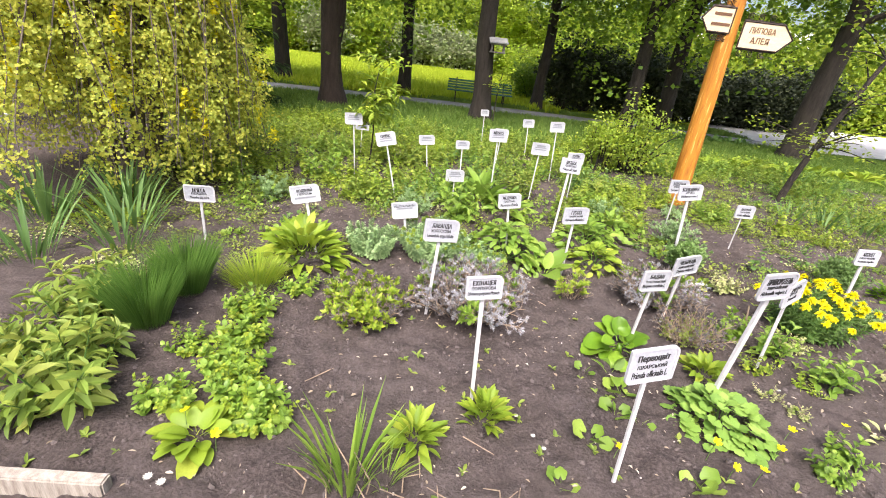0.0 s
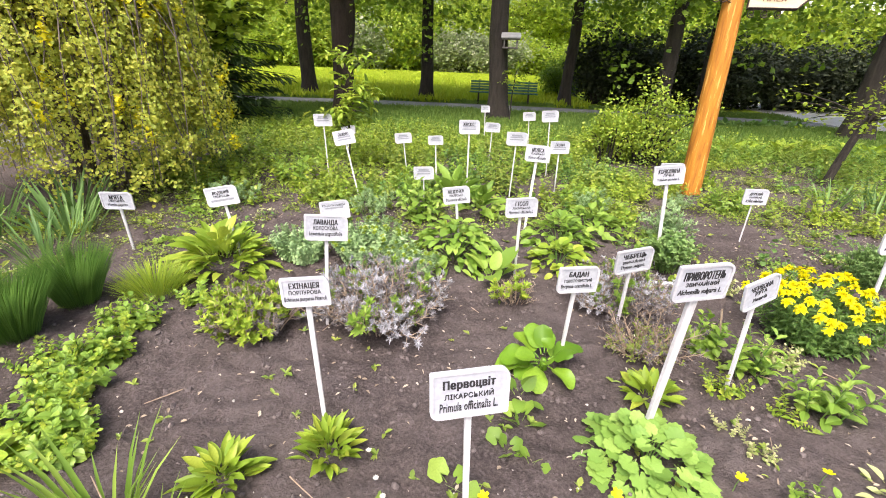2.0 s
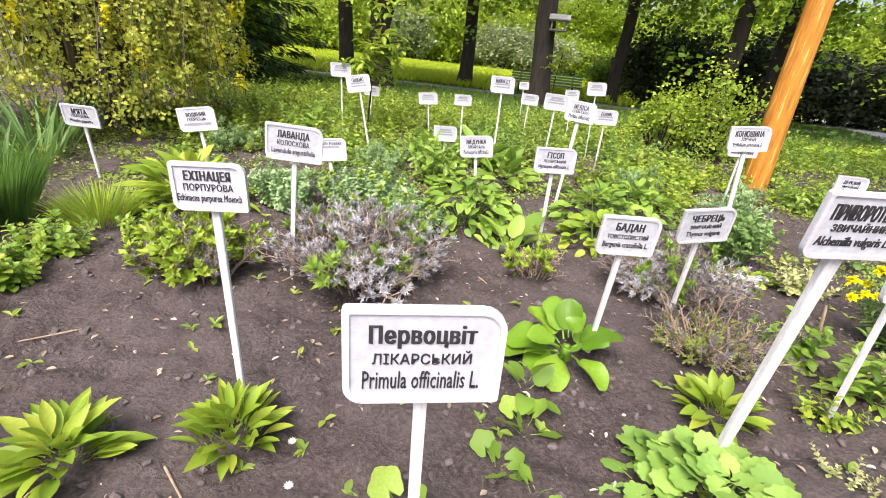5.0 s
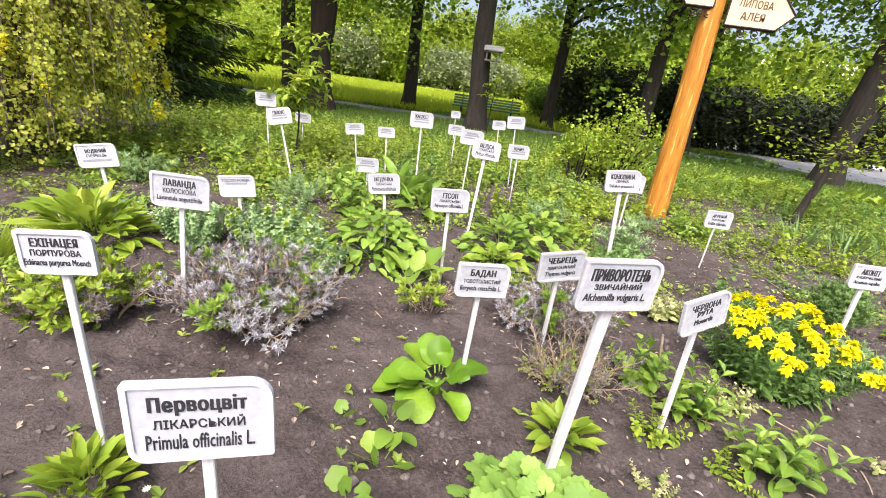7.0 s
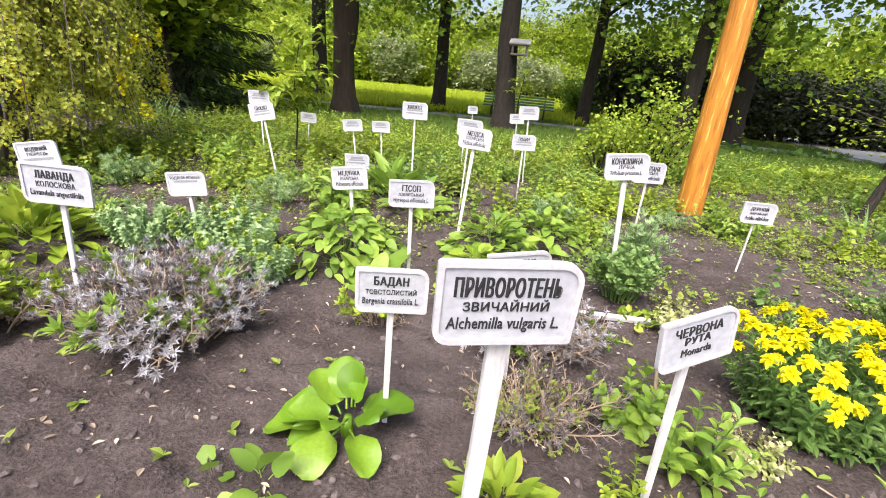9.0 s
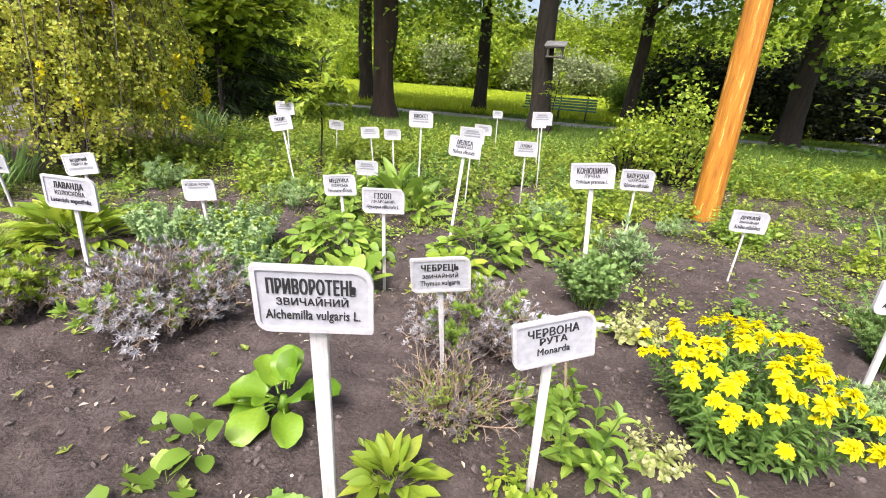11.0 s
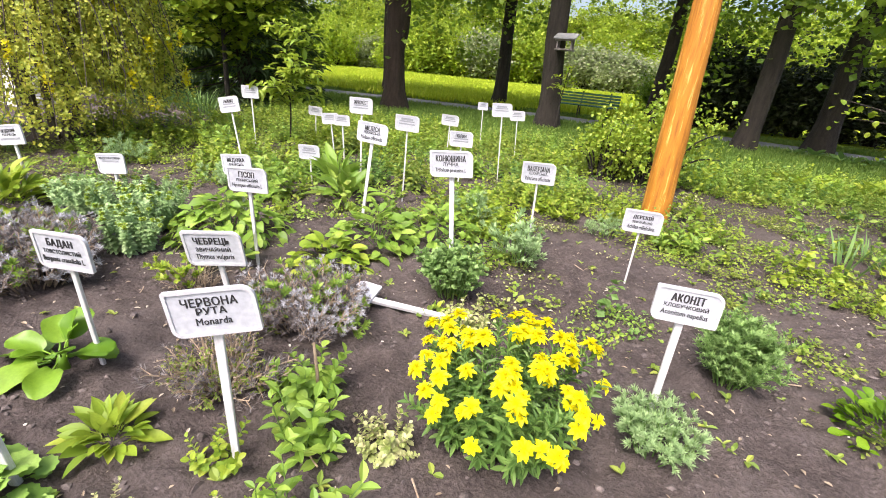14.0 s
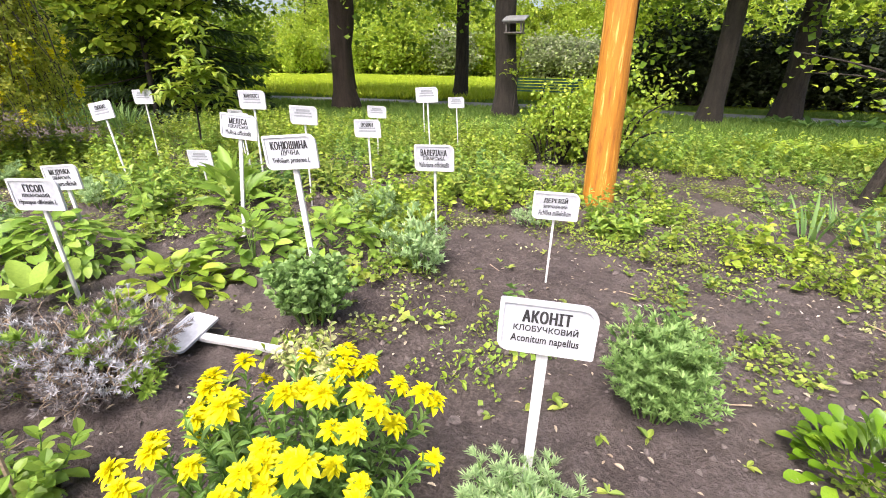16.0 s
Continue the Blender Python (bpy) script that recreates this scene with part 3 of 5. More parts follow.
# ---- signpost ----
def signpost():
    root = thing("signpost", (3.372, 5.88, 0), "orange-stained log post with two cream arrow boards", "signpost")
    acc = Acc()
    zs = np.linspace(-0.15, 2.85, 34)
    sides = 20
    a = np.linspace(0, 2 * math.pi, sides, endpoint=False)
    v = []
    for z in zs:
        for t in a:
            r = 0.122 - 0.011 * z + 0.006 * noise.noise((math.cos(t) * 1.6, math.sin(t) * 1.6, z * 0.9)) + 0.003 * noise.noise((math.cos(t) * 5, math.sin(t) * 5, z * 3))
            v.append((-0.032 * z + r * math.cos(t), r * math.sin(t), z))
    f = []
    for i in range(len(zs) - 1):
        for j in range(sides):
            p, q = i * sides + j, i * sides + (j + 1) % sides
            f += [(p, q, q + sides), (p, q + sides, p + sides)]
    v.append((-0.032 * 2.85, 0, 2.87))
    f += [((len(zs) - 1) * sides + j, (len(zs) - 1) * sides + (j + 1) % sides, len(v) - 1) for j in range(sides)]
    part("log", acc.add(v, f).mesh("log", MAT["log"], True), root)

    def arrow(x0, x1, tip, z0, z1, y, words, label):
        zc = (z0 + z1) / 2
        bm = bmesh.new()
        pts = [(x0, z0), (x1, z0), (tip, zc), (x1, z1), (x0, z1)]
        fr, bk = [bm.verts.new((x, y, z)) for x, z in pts], [bm.verts.new((x, y + 0.022, z)) for x, z in pts]
        bm.faces.new(fr), bm.faces.new(bk[::-1])
        for k in range(5):
            bm.faces.new((fr[k], bk[k], bk[(k + 1) % 5], fr[(k + 1) % 5]))
        brd = part("arrow_board", bm_mesh("arrow_board", bm, MAT["arrow"]), root, label=label)
        acc = Acc()
        loop = pts + pts[:1]
        for (ax, az), (bx, bz) in zip(loop, loop[1:]):
            tube(acc, [(ax, y, az), (bx, y, bz)], [0.009, 0.009], 6)
        part("edging", acc.mesh("edging", MAT["iron"]), brd, label="dark edging strip")
        xm = (x0 + x1) / 2
        for k, (text, hh, ww) in enumerate(words):
            zz = zc + 0.058 - 0.105 * k
            me = letters(text, hh, ww, MAT["brown_ink"], 0.03) if text else bar(ww, hh, MAT["brown_ink"])
            part("lettering" if text else "bar", me, brd, Matrix.Translation((xm, y - 0.004, zz)))
        for s, zz in ((1, z1 + 0.012), (-1, z0 - 0.012)):
            acc = Acc()
            for c in range(3):
                cx = x0 + (x1 - x0) * (0.12 + 0.27 * c)
                th = np.linspace(0, 4.6 * math.pi / 1.6, 22)
                rr = 0.042 - 0.0034 * th
                tube(acc, np.stack([cx + rr * np.cos(th + 0.6), np.full(22, y + 0.01), zz + s * (0.035 + rr * np.sin(th + 0.6))], 1), np.full(22, 0.0055), 5)
            tube(acc, [(x0, y + 0.01, zz), (x1, y + 0.01, zz)], [0.007, 0.007], 5)
            part("scroll_bracket", acc.mesh("scroll_bracket", MAT["iron"], True), root, label="dark wrought-iron scrollwork")

    arrow(0.03, 0.5, 0.64, 1.965, 2.245, -0.115, (("ЛИПОВА", 0.065, 0.31), ("АЛЕЯ", 0.065, 0.22)), "cream arrow board with brown lettering")
    arrow(-0.1, -0.36, -0.46, 2.1, 2.36, -0.09, ((None, 0.03, 0.2), (None, 0.03, 0.22)), "cream arrow board with illegible brown lettering")


signpost()


# ---- bed plants ----
def leaf_mesh(name, profile, width, fold, droop, material, curl=0.0, petiole=0.0):
    v, f = leaf_shape(profile, width, fold, droop, curl)
    acc = Acc()
    if petiole:
        v = v * (1 - petiole) + np.array([0, petiole, 0])
        tube(acc, [(0, 0, 0), (0, petiole * 0.5, 0.01), (0, petiole * 1.03, 0)], [0.018, 0.014, 0.012], 5)
    acc.add(v, f)
    return acc.mesh(name, MAT[material], True)


PROF_L = [(0.12, 0.22), (0.28, 0.4), (0.48, 0.52), (0.68, 0.46), (0.86, 0.25)]
PROF_R = [(0.06, 0.3), (0.18, 0.48), (0.4, 0.6), (0.65, 0.56), (0.85, 0.36), (0.95, 0.2)]
PROF_S = [(0.2, 0.1), (0.4, 0.24), (0.6, 0.5), (0.8, 0.6), (0.95, 0.38)]
LEAVES = {}


def leaf_set(key, profile, width, fold, material, petiole=0.0, curl=0.0):
    LEAVES[key] = [leaf_mesh("leaf", profile, width * s, fold, d, material, curl, petiole) for s, d in ((1.0, 0.12), (0.88, 0.3), (1.1, 0.45))]


leaf_set("primula", PROF_L, 0.33, 0.2, "lime", 0.12, 0.02)
leaf_set("lime_lance", PROF_L, 0.4, 0.2, "lime", 0.15, 0.008)
leaf_set("hosta", PROF_L, 0.38, 0.22, "lime", 0.25, 0.01)
leaf_set("oval", PROF_R, 0.52, 0.15, "fresh", 0.2)
leaf_set("lime_oval", PROF_R, 0.56, 0.18, "lime", 0.2)
leaf_set("mid_oval", PROF_R, 0.55, 0.15, "mid", 0.2)
leaf_set("pale_lance", PROF_L, 0.4, 0.2, "pale", 0.1)
leaf_set("glossy_lance", PROF_S, 0.5, 0.14, "glossy", 0.1)
leaf_set("comfrey", PROF_L, 0.34, 0.18, "fresh", 0.1)


def broad_leaf(material, width, cup, droop, wave, petiole=0.2):
    """A leathery obovate leaf with a sunk midrib and a waved margin, on a stout stalk."""
    acc = Acc()
    rows, cols = 8, 7
    v, f = [], []
    for i in range(rows):
        t = i / (rows - 1)
        half = width * math.sqrt(max(1 - abs(2 * (0.04 + 0.93 * t) - 1) ** 2.7, 0)) * (0.78 + 0.3 * t)
        for j in range(cols):
            u = 2 * j / (cols - 1) - 1
            z = cup * u * u * half - droop * t * t + wave * abs(u) * math.sin(8 * t + 2.5 * u) + 0.012 * min(abs(u) * 3, 1) + 0.008 * math.cos(math.pi * 5 * t) * abs(u)
            v.append((u * half, petiole + (1 - petiole) * (t - 0.05 * u * u * t), z))
    for i in range(rows - 1):
        for j in range(cols - 1):
            p = i * cols + j
            f += [(p, p + 1, p + cols + 1), (p, p + cols + 1, p + cols)]
    tube(acc, [(0, 0, 0), (0, petiole * 0.5, 0.008), (0, petiole * 1.06, 0)], [0.03, 0.025, 0.02], 6)
    acc.add(v, f)
    return acc.mesh("leaf", MAT[material], True)


def round_leaf(lobes, material, cup=0.18):
    """A round, scalloped, cupped leaf on a stalk, one unit from stalk foot to far rim."""
    acc = Acc()
    n = lobes * 4
    c = np.array([0, 0.62, 0.0])
    rings = [[0.0]]
    v = [c]
    for k, rad in enumerate((0.2, 0.38)):
        for j in range(n):
            a = 2 * math.pi * j / n - math.pi / 2
            gap = 0.4 if k == 1 and j in (0,) else 1.0
            s = rad * gap * (1 + (0.09 if k else 0.02) * math.cos(lobes * (a + math.pi / 2) + math.pi))
            v.append(c + (s * math.cos(a), s * math.sin(a), cup * rad * rad * 2 + (0.01 * math.cos(lobes * a) if k else 0)))
    f = []
    for j in range(n):
        q = (j + 1) % n
        f += [(0, 1 + j, 1 + q), (1 + j, 1 + n + j, 1 + n + q), (1 + j, 1 + n + q, 1 + q)]
    tube(acc, [(0, 0, -0.1), (0, 0.3, -0.04), (0, 0.62, 0)], [0.014, 0.012, 0.01], 5)
    acc.add(v, f)
    return acc.mesh("leaf", MAT[material], True)


MAT["alchemilla"] = foliage("soft_green_scalloped_leaf", (0.13, 0.25, 0.04), (0.2, 0.34, 0.06), (0.29, 0.43, 0.09), 0.6, 0.25)
LEAVES["alchemilla"] = [round_leaf(9, "alchemilla", c) for c in (0.12, 0.3, -0.1)]
MAT["bergenia"] = foliage("bergenia_leaf", (0.07, 0.155, 0.008), (0.115, 0.23, 0.012), (0.19, 0.31, 0.03), 0.4, 0.14)
LEAVES["bergenia"] = [broad_leaf("bergenia", *k) for k in ((0.36, 0.3, 0.1, 0.03), (0.4, 0.15, 0.3, 0.05), (0.33, 0.45, 0.2, 0.04), (0.38, -0.15, 0.22, 0.05))]
LEAVES["kidney"] = [round_leaf(5, "fresh", c) for c in (0.1, 0.25)]


def leaf_matrix(x, y, z, azimuth, lift, size, roll=0.0):
    return Matrix.Translation((x, y, z)) @ Euler((lift, roll, azimuth - math.pi / 2)).to_matrix().to_4x4() @ Matrix.Diagonal((size, size, size, 1))


def rosette(name, loc, key, n, size, label, category, spread=0.05, lift=(0.15, 1.35), height=0.0, group="", wild=1.0):
    """A tuft of leaves from one root: outer leaves lie low, inner ones stand."""
    root = thing(name, (*loc, relief(*loc)), label, category, group)
    az = around(n, 0.5)
    for i in range(n):
        q = i / max(n - 1, 1)
        r = spread * math.sqrt(1 - q) * rng.uniform(0.6, 1.1)
        el = lift[0] + (lift[1] - lift[0]) * q + rng.uniform(-0.18, 0.18)
        s = size * rng.uniform(0.72, 1.1) * (0.75 + 0.25 * math.sin(math.pi * (0.25 + 0.6 * q)))
        part("leaf", LEAVES[key][i % len(LEAVES[key])], root, leaf_matrix(r * math.cos(az[i]), r * math.sin(az[i]), 0.004 + height * q * rng.uniform(0.4, 1.2), az[i] + wild * rng.uniform(-0.35, 0.35), el, s, wild * rng.uniform(-0.5, 0.5)))
    return root


def bergenia(loc):
    """A loose whorl of a dozen leathery leaves, the outer ones lying low."""
    root = thing("bergenia_plant", (*loc, relief(*loc)), "bergenia with large glossy rounded leaves on bare soil", "garden plant")
    whorl = ((85, 68, 0.19), (22, 30, 0.235), (-48, 2, 0.22), (115, 52, 0.22), (150, 32, 0.23), (176, 14, 0.25), (203, 34, 0.2), (250, 4, 0.23), (218, -4, 0.2), (60, 80, 0.13), (275, 44, 0.16), (-15, 50, 0.17), (192, -2, 0.3), (45, 12, 0.2))
    for i, (azimuth, lift, size) in enumerate(whorl):
        a = radians(azimuth)
        part("leaf", LEAVES["bergenia"][i % 4], root, leaf_matrix(0.03 * math.cos(a), 0.03 * math.sin(a), 0.045 + 0.0006 * lift, a, radians(lift), 0.72 * size, rng.uniform(-0.2, 0.2)))
    part("crown", tube(Acc(), [(0.01, 0, -0.03), (0, 0, 0.03), (0, 0.01, 0.07)], [0.022, 0.02, 0.012], 8).mesh("crown", MAT["bergenia"], True), root)
    return root


def mound(name, loc, key, n, size, radius, height, label, category, lift=(-0.2, 0.9), group="", wild=1.0):
    """A low dome of leaves on stalks that rise from the middle."""
    root = thing(name, (*loc, relief(*loc)), label, category, group)
    az = around(n, 0.3)
    for i in range(n):
        q = math.sqrt((i + 0.5) / n)
        rad, z = radius * q * rng.uniform(0.85, 1.05), height * (1 - q * q) * rng.uniform(0.75, 1.1)
        el = lift[1] + (lift[0] - lift[1]) * q + rng.uniform(-0.25, 0.25)
        s = size * rng.uniform(0.7, 1.15)
        x, y = (rad - s * 0.45 * math.cos(el)) * math.cos(az[i]), (rad - s * 0.45 * math.cos(el)) * math.sin(az[i])
        part("leaf", LEAVES[key][i % len(LEAVES[key])], root, leaf_matrix(x, y, max(z, 0.012), az[i] + wild * rng.uniform(-1.0, 1.0), el + wild * rng.uniform(-0.3, 0.3), s, wild * rng.uniform(-0.6, 0.6)))
    for i in range(0, n, 9):
        q = math.sqrt((i + 0.5) / n)
        x, y, z = radius * q * 0.7 * math.cos(az[i]), radius * q * 0.7 * math.sin(az[i]), height * (1 - q * q)
        part("stalk", tube(Acc(), [(x * 0.2, y * 0.2, -0.01), (x * 0.6, y * 0.6, z * 0.6), (x, y, z + 0.01)], [0.004, 0.003, 0.002], 4).mesh("stalk", MAT["mid"]), root)
    return root


def stem_meshes(length, leaf, leaf_n, leaf_len, leaf_w, leaf_mat, stem_mat="twig", bend=0.12, bare=0.15, rad=0.003, top=None, whorl=False, lift=(0.3, 0.9)):
    """A stem one length tall with its foliage (and flower head), as separate meshes."""
    b = rng.uniform(-bend, bend, 2)
    t = np.linspace(0, 1, 6)
    pts = np.stack([b[0] * t ** 2 * length, b[1] * t ** 2 * length, t * length], 1)
    stem = tube(Acc(), pts, np.linspace(rad, rad * 0.5, 6), 5).mesh("stem", MAT[stem_mat])
    q = np.linspace(bare, 1.0, leaf_n)
    p = np.stack([np.interp(q, t, pts[:, k]) for k in range(3)], 1)
    az = np.arange(leaf_n) * (math.pi / 2 if whorl else 2.4) + rng.uniform(-0.3, 0.3, leaf_n)
    el = lift[0] + (lift[1] - lift[0]) * q + rng.uniform(-0.2, 0.2, leaf_n)
    way = np.stack([np.cos(az) * np.cos(el), np.sin(az) * np.cos(el), np.sin(el)], 1)
    size = leaf_len * rng.uniform(0.7, 1.1, leaf_n) * (1.1 - 0.5 * q)
    fol = scatter(Acc(), leaf, p, way, (0, 0, 1), size, leaf_w).mesh("foliage", MAT[leaf_mat])
    return stem, fol, pts[-1]


def sprig_meshes(length, sprigs, per, leaf_len, leaf_w, leaf_mat, wood="twig", tuft=0.25):
    """A forked stem whose side shoots end in tufts of narrow leaves."""
    stem, fol = Acc(), Acc()
    b = rng.uniform(-0.25, 0.25, 2)
    t = np.linspace(0, 1, 6)
    pts = np.stack([b[0] * t ** 2 * length, b[1] * t ** 2 * length, t * length], 1)
    tube(stem, pts, np.linspace(0.004, 0.002, 6), 5)
    for k in range(sprigs):
        q = 0.3 + 0.7 * k / max(sprigs - 1, 1)
        c = np.array([np.interp(q, t, pts[:, j]) for j in range(3)])
        a, l = k * 2.4 + rng.uniform(-0.4, 0.4), length * rng.uniform(0.2, 0.4) * (1.15 - 0.6 * q)
        d = np.array([math.cos(a) * 0.75, math.sin(a) * 0.75, 0.7])
        e = c + d * l
        begin = stem.k
        tube(stem, [c, c + d * l * 0.5 + (0, 0, 0.004), e], [0.002, 0.0016, 0.001], 4)
        graft(stem, int(q * 5), 5, begin)
        u = rng.uniform(tuft, 1.05, per)
        az = np.arange(per) * 2.4
        el = rng.uniform(0.0, 1.2, per)
        way = np.stack([np.cos(az) * np.cos(el), np.sin(az) * np.cos(el), np.sin(el)], 1) + 0.5 * d
        scatter(fol, NARROW, c + (e - c) * u[:, None], way, (0, 0, 1), leaf_len * rng.uniform(0.6, 1.1, per), leaf_w)
    return stem.mesh("stem", MAT[wood]), fol.mesh("foliage", MAT[leaf_mat]), pts[-1]


def flower_head(radius, material):
    acc = Acc()
    for ring, (cnt, el, s) in enumerate(((8, -0.15, 1.0), (9, 0.1, 0.92), (9, 0.45, 0.8), (8, 0.8, 0.6), (6, 1.2, 0.42))):
        az = np.arange(cnt) * 2 * math.pi / cnt + ring * 0.35 + rng.uniform(-0.25, 0.25, cnt)
        e = el + rng.uniform(-0.2, 0.2, cnt)
        way = np.stack([np.cos(az) * np.cos(e), np.sin(az) * np.cos(e), np.sin(e)], 1)
        scatter(acc, LANCE, np.zeros((cnt, 3)) + (0, 0, radius * 0.1 * ring), way, (0, 0, 1), radius * s * rng.uniform(0.75, 1.15, cnt), 1.2)
    return acc.mesh("flower_head", MAT[material])


def bush(name, loc, variants, n, rx, ry, label, category, splay=0.7, scale=(0.75, 1.1), heads=None, group=""):
    """Many stems from one foot, leaning outwards the farther out they stand."""
    root = thing(name, (*loc, relief(*loc)), label, category, group)
    az = around(n, 0.5)
    for i in range(n):
        q = math.sqrt((i + 0.5) / n)
        x, y = rx * q * math.cos(az[i]), ry * q * math.sin(az[i])
        lean = splay * q * rng.uniform(0.6, 1.1)
        stem, fol, tip = variants[i % len(variants)]
        s = rng.uniform(*scale) * (1 - 0.12 * q)
        foot = 0.45
        m = Matrix.Translation((x * foot, y * foot, -0.005)) @ Matrix.Rotation(lean, 4, Vector((-math.sin(az[i]), math.cos(az[i]), 0))) @ Matrix.Rotation(rng.uniform(0, 6.28), 4, "Z") @ Matrix.Diagonal((s, s, s, 1))
        st = part("stem", stem, root, m)
        part("foliage", fol, st)
        if heads and i % 4:
            part("flower_head", heads[i % len(heads)], st, Matrix.Translation(tip) @ Matrix.Rotation(rng.uniform(0, 6), 4, "Z"))
    return root


# primrose rosettes, mint-like rows
rosette("primrose_plant", (0.47, 1.60), "primula", 66, 0.115, "bright green primrose tuft with upright lance leaves", "garden plant", 0.07, (0.65, 1.5), 0.07)
rosette("primrose_plant", (0.16, 1.42), "primula", 56, 0.125, "broad tuft of green primrose leaves on bare soil", "garden plant", 0.06, (0.35, 1.3), 0.06)
rosette("primrose_plant", (1.80, 2.12), "lime_lance", 52, 0.115, "dense lime tuft of upright lance leaves", "garden plant", 0.06, (0.3, 1.35), 0.04)
rosette("cowslip_plant", (-0.72, 1.33), "lime_oval", 30, 0.14, "yellow-green cowslip with broad leaves and pale flowers", "garden plant", 0.07, (0.1, 0.9), 0.02)
bergenia((1.325, 2.24))
mound("ladys_mantle", (1.68, 1.75), "alchemilla", 130, 0.09, 0.25, 0.12, "mound of pale green scalloped round leaves", "garden plant", (-0.2, 0.35), "", 0.7)
for x, y, n, s in ((1.2, 1.87, 5, 0.1), (1.14, 1.72, 5, 0.09), (0.95, 1.52, 4, 0.1), (1.24, 1.66, 3, 0.08), (1.36, 1.34, 6, 0.1), (1.05, 2.0, 3, 0.07), (0.76, 1.28, 4, 0.08)):
    rosette("violet_seedling", (x, y), "kidney", n, s, "small seedling with a few round light green leaves", "seedling", 0.02, (0.3, 1.0), 0.02, "seedlings on the soil")
rosette("sorrel_plant", (1.2, 2.0), "oval", 6, 0.12, "small sorrel tuft with upright oval leaves", "garden plant", 0.03, (0.3, 1.3), 0.06)
rosette("hosta_clump", (-0.82, 3.02), "hosta", 130, 0.235, "large bright green clump of arching lance leaves", "garden plant", 0.2, (0.15, 1.3), 0.17)
mound("lungwort_clump", (0.76, 3.5), "oval", 290, 0.1, 0.42, 0.28, "broad mound of rough green lungwort leaves", "garden plant", (-0.5, 0.5))
mound("lemon_balm_clump", (1.6, 3.98), "oval", 140, 0.115, 0.36, 0.2, "low leafy clump of green lemon balm", "garden plant")
mound("lemon_balm_clump", (1.55, 3.52), "lime_oval", 90, 0.105, 0.26, 0.14, "low clump of yellow-green lemon balm leaves", "garden plant")
mound("lemon_balm_clump", (1.9, 4.3), "oval", 110, 0.11, 0.36, 0.18, "low leafy clump of fresh green balm", "garden plant")
rosette("horseradish_leaf_tuft", (1.05, 3.2), "oval", 7, 0.26, "few large pale leaves standing beside the hyssop sign", "garden plant", 0.05, (0.4, 1.2), 0.02)
rosette("glossy_green_plant", (4.2, 3.44), "glossy_lance", 170, 0.08, "dense rosette of glossy spoon-shaped leaves", "garden plant", 0.17, (0.25, 1.35), 0.12)
rosette("comfrey_plant", (0.86, 4.62), "comfrey", 24, 0.3, "tall comfrey with long arching grey-green leaves", "garden plant", 0.12, (0.3, 1.3), 0.12)
rosette("comfrey_plant", (0.62, 4.85), "comfrey", 26, 0.34, "comfrey tuft with long upright leaves", "garden plant", 0.1, (0.5, 1.35), 0.12)

fresh_stem = [stem_meshes(0.2, OVAL, 12, 0.085, 0.9, "fresh", "mid", 0.2, 0.15, 0.0035, lift=(0.1, 0.8)) for k in range(3)]
lime_stem = [stem_meshes(0.2, OVAL, 14, 0.06, 0.9, "lime", "mid", 0.2, 0.15, 0.003, lift=(0.1, 0.8)) for k in range(3)]
tall_stem = [stem_meshes(0.3, LANCE, 12, 0.12, 1.2, "fresh", "mid", 0.15, 0.12, 0.004, lift=(0.2, 0.7)) for k in range(3)]
peony_stem = [stem_meshes(0.27, LANCE, 16, 0.12, 0.8, "weed", "mid", 0.2, 0.2, 0.004, lift=(0.0, 0.6)) for k in range(3)]
spurge_stem = [stem_meshes(0.4, LANCE, 34, 0.065, 0.75, "mid", "mid", 0.08, 0.12, 0.003, lift=(0.0, 0.9)) for k in range(4)]
spurge_heads = [flower_head(0.038, "petal") for k in range(4)]
lav_stem = [sprig_meshes(0.24, 10, 26, 0.024, 1.3, "lavender", tuft=0.6) for k in range(4)]
tip_heads = [flower_head(0.02, "lime") for k in range(2)]
lav_green = [sprig_meshes(0.22, 6, 22, 0.045, 2.2, "fresh", tuft=0.5)]
brown_stem = [sprig_meshes(0.22, 9, 20, 0.026, 1.2, "lavender_brown", tuft=0.5) for k in range(4)]
hyssop_stem = [sprig_meshes(0.23, 5, 16, 0.042, 3.4, "lime") for k in range(3)]
thyme_stem = [sprig_meshes(0.14, 7, 12, 0.013, 4.0, "weed") for k in range(3)]
bare_stem = [sprig_meshes(0.15, 6, 5, 0.015, 2.0, "dry") for k in range(2)]
blue_stem = [stem_meshes(0.26, LANCE, 56, 0.046, 1.7, "blue", "blue", 0.12, 0.1, 0.004, lift=(-0.1, 0.6)) for k in range(3)]
clover_stem = [sprig_meshes(0.23, 8, 9, 0.026, 8.0, "monkshood", "mid") for k in range(3)]
feather_stem = [sprig_meshes(0.25, 11, 26, 0.026, 1.9, "monkshood", "mid") for k in range(3)]
feather_light = [sprig_meshes(0.2, 8, 34, 0.034, 1.1, "blue", "mid", tuft=0.4) for k in range(2)]
valer_stem = [sprig_meshes(0.27, 6, 16, 0.045, 2.2, "blue", "mid") for k in range(3)]
pale_stem = [stem_meshes(0.12, OVAL, 14, 0.035, 1.0, "pale", "twig", 0.3, 0.2, 0.002, lift=(0, 0.9)) for k in range(3)]

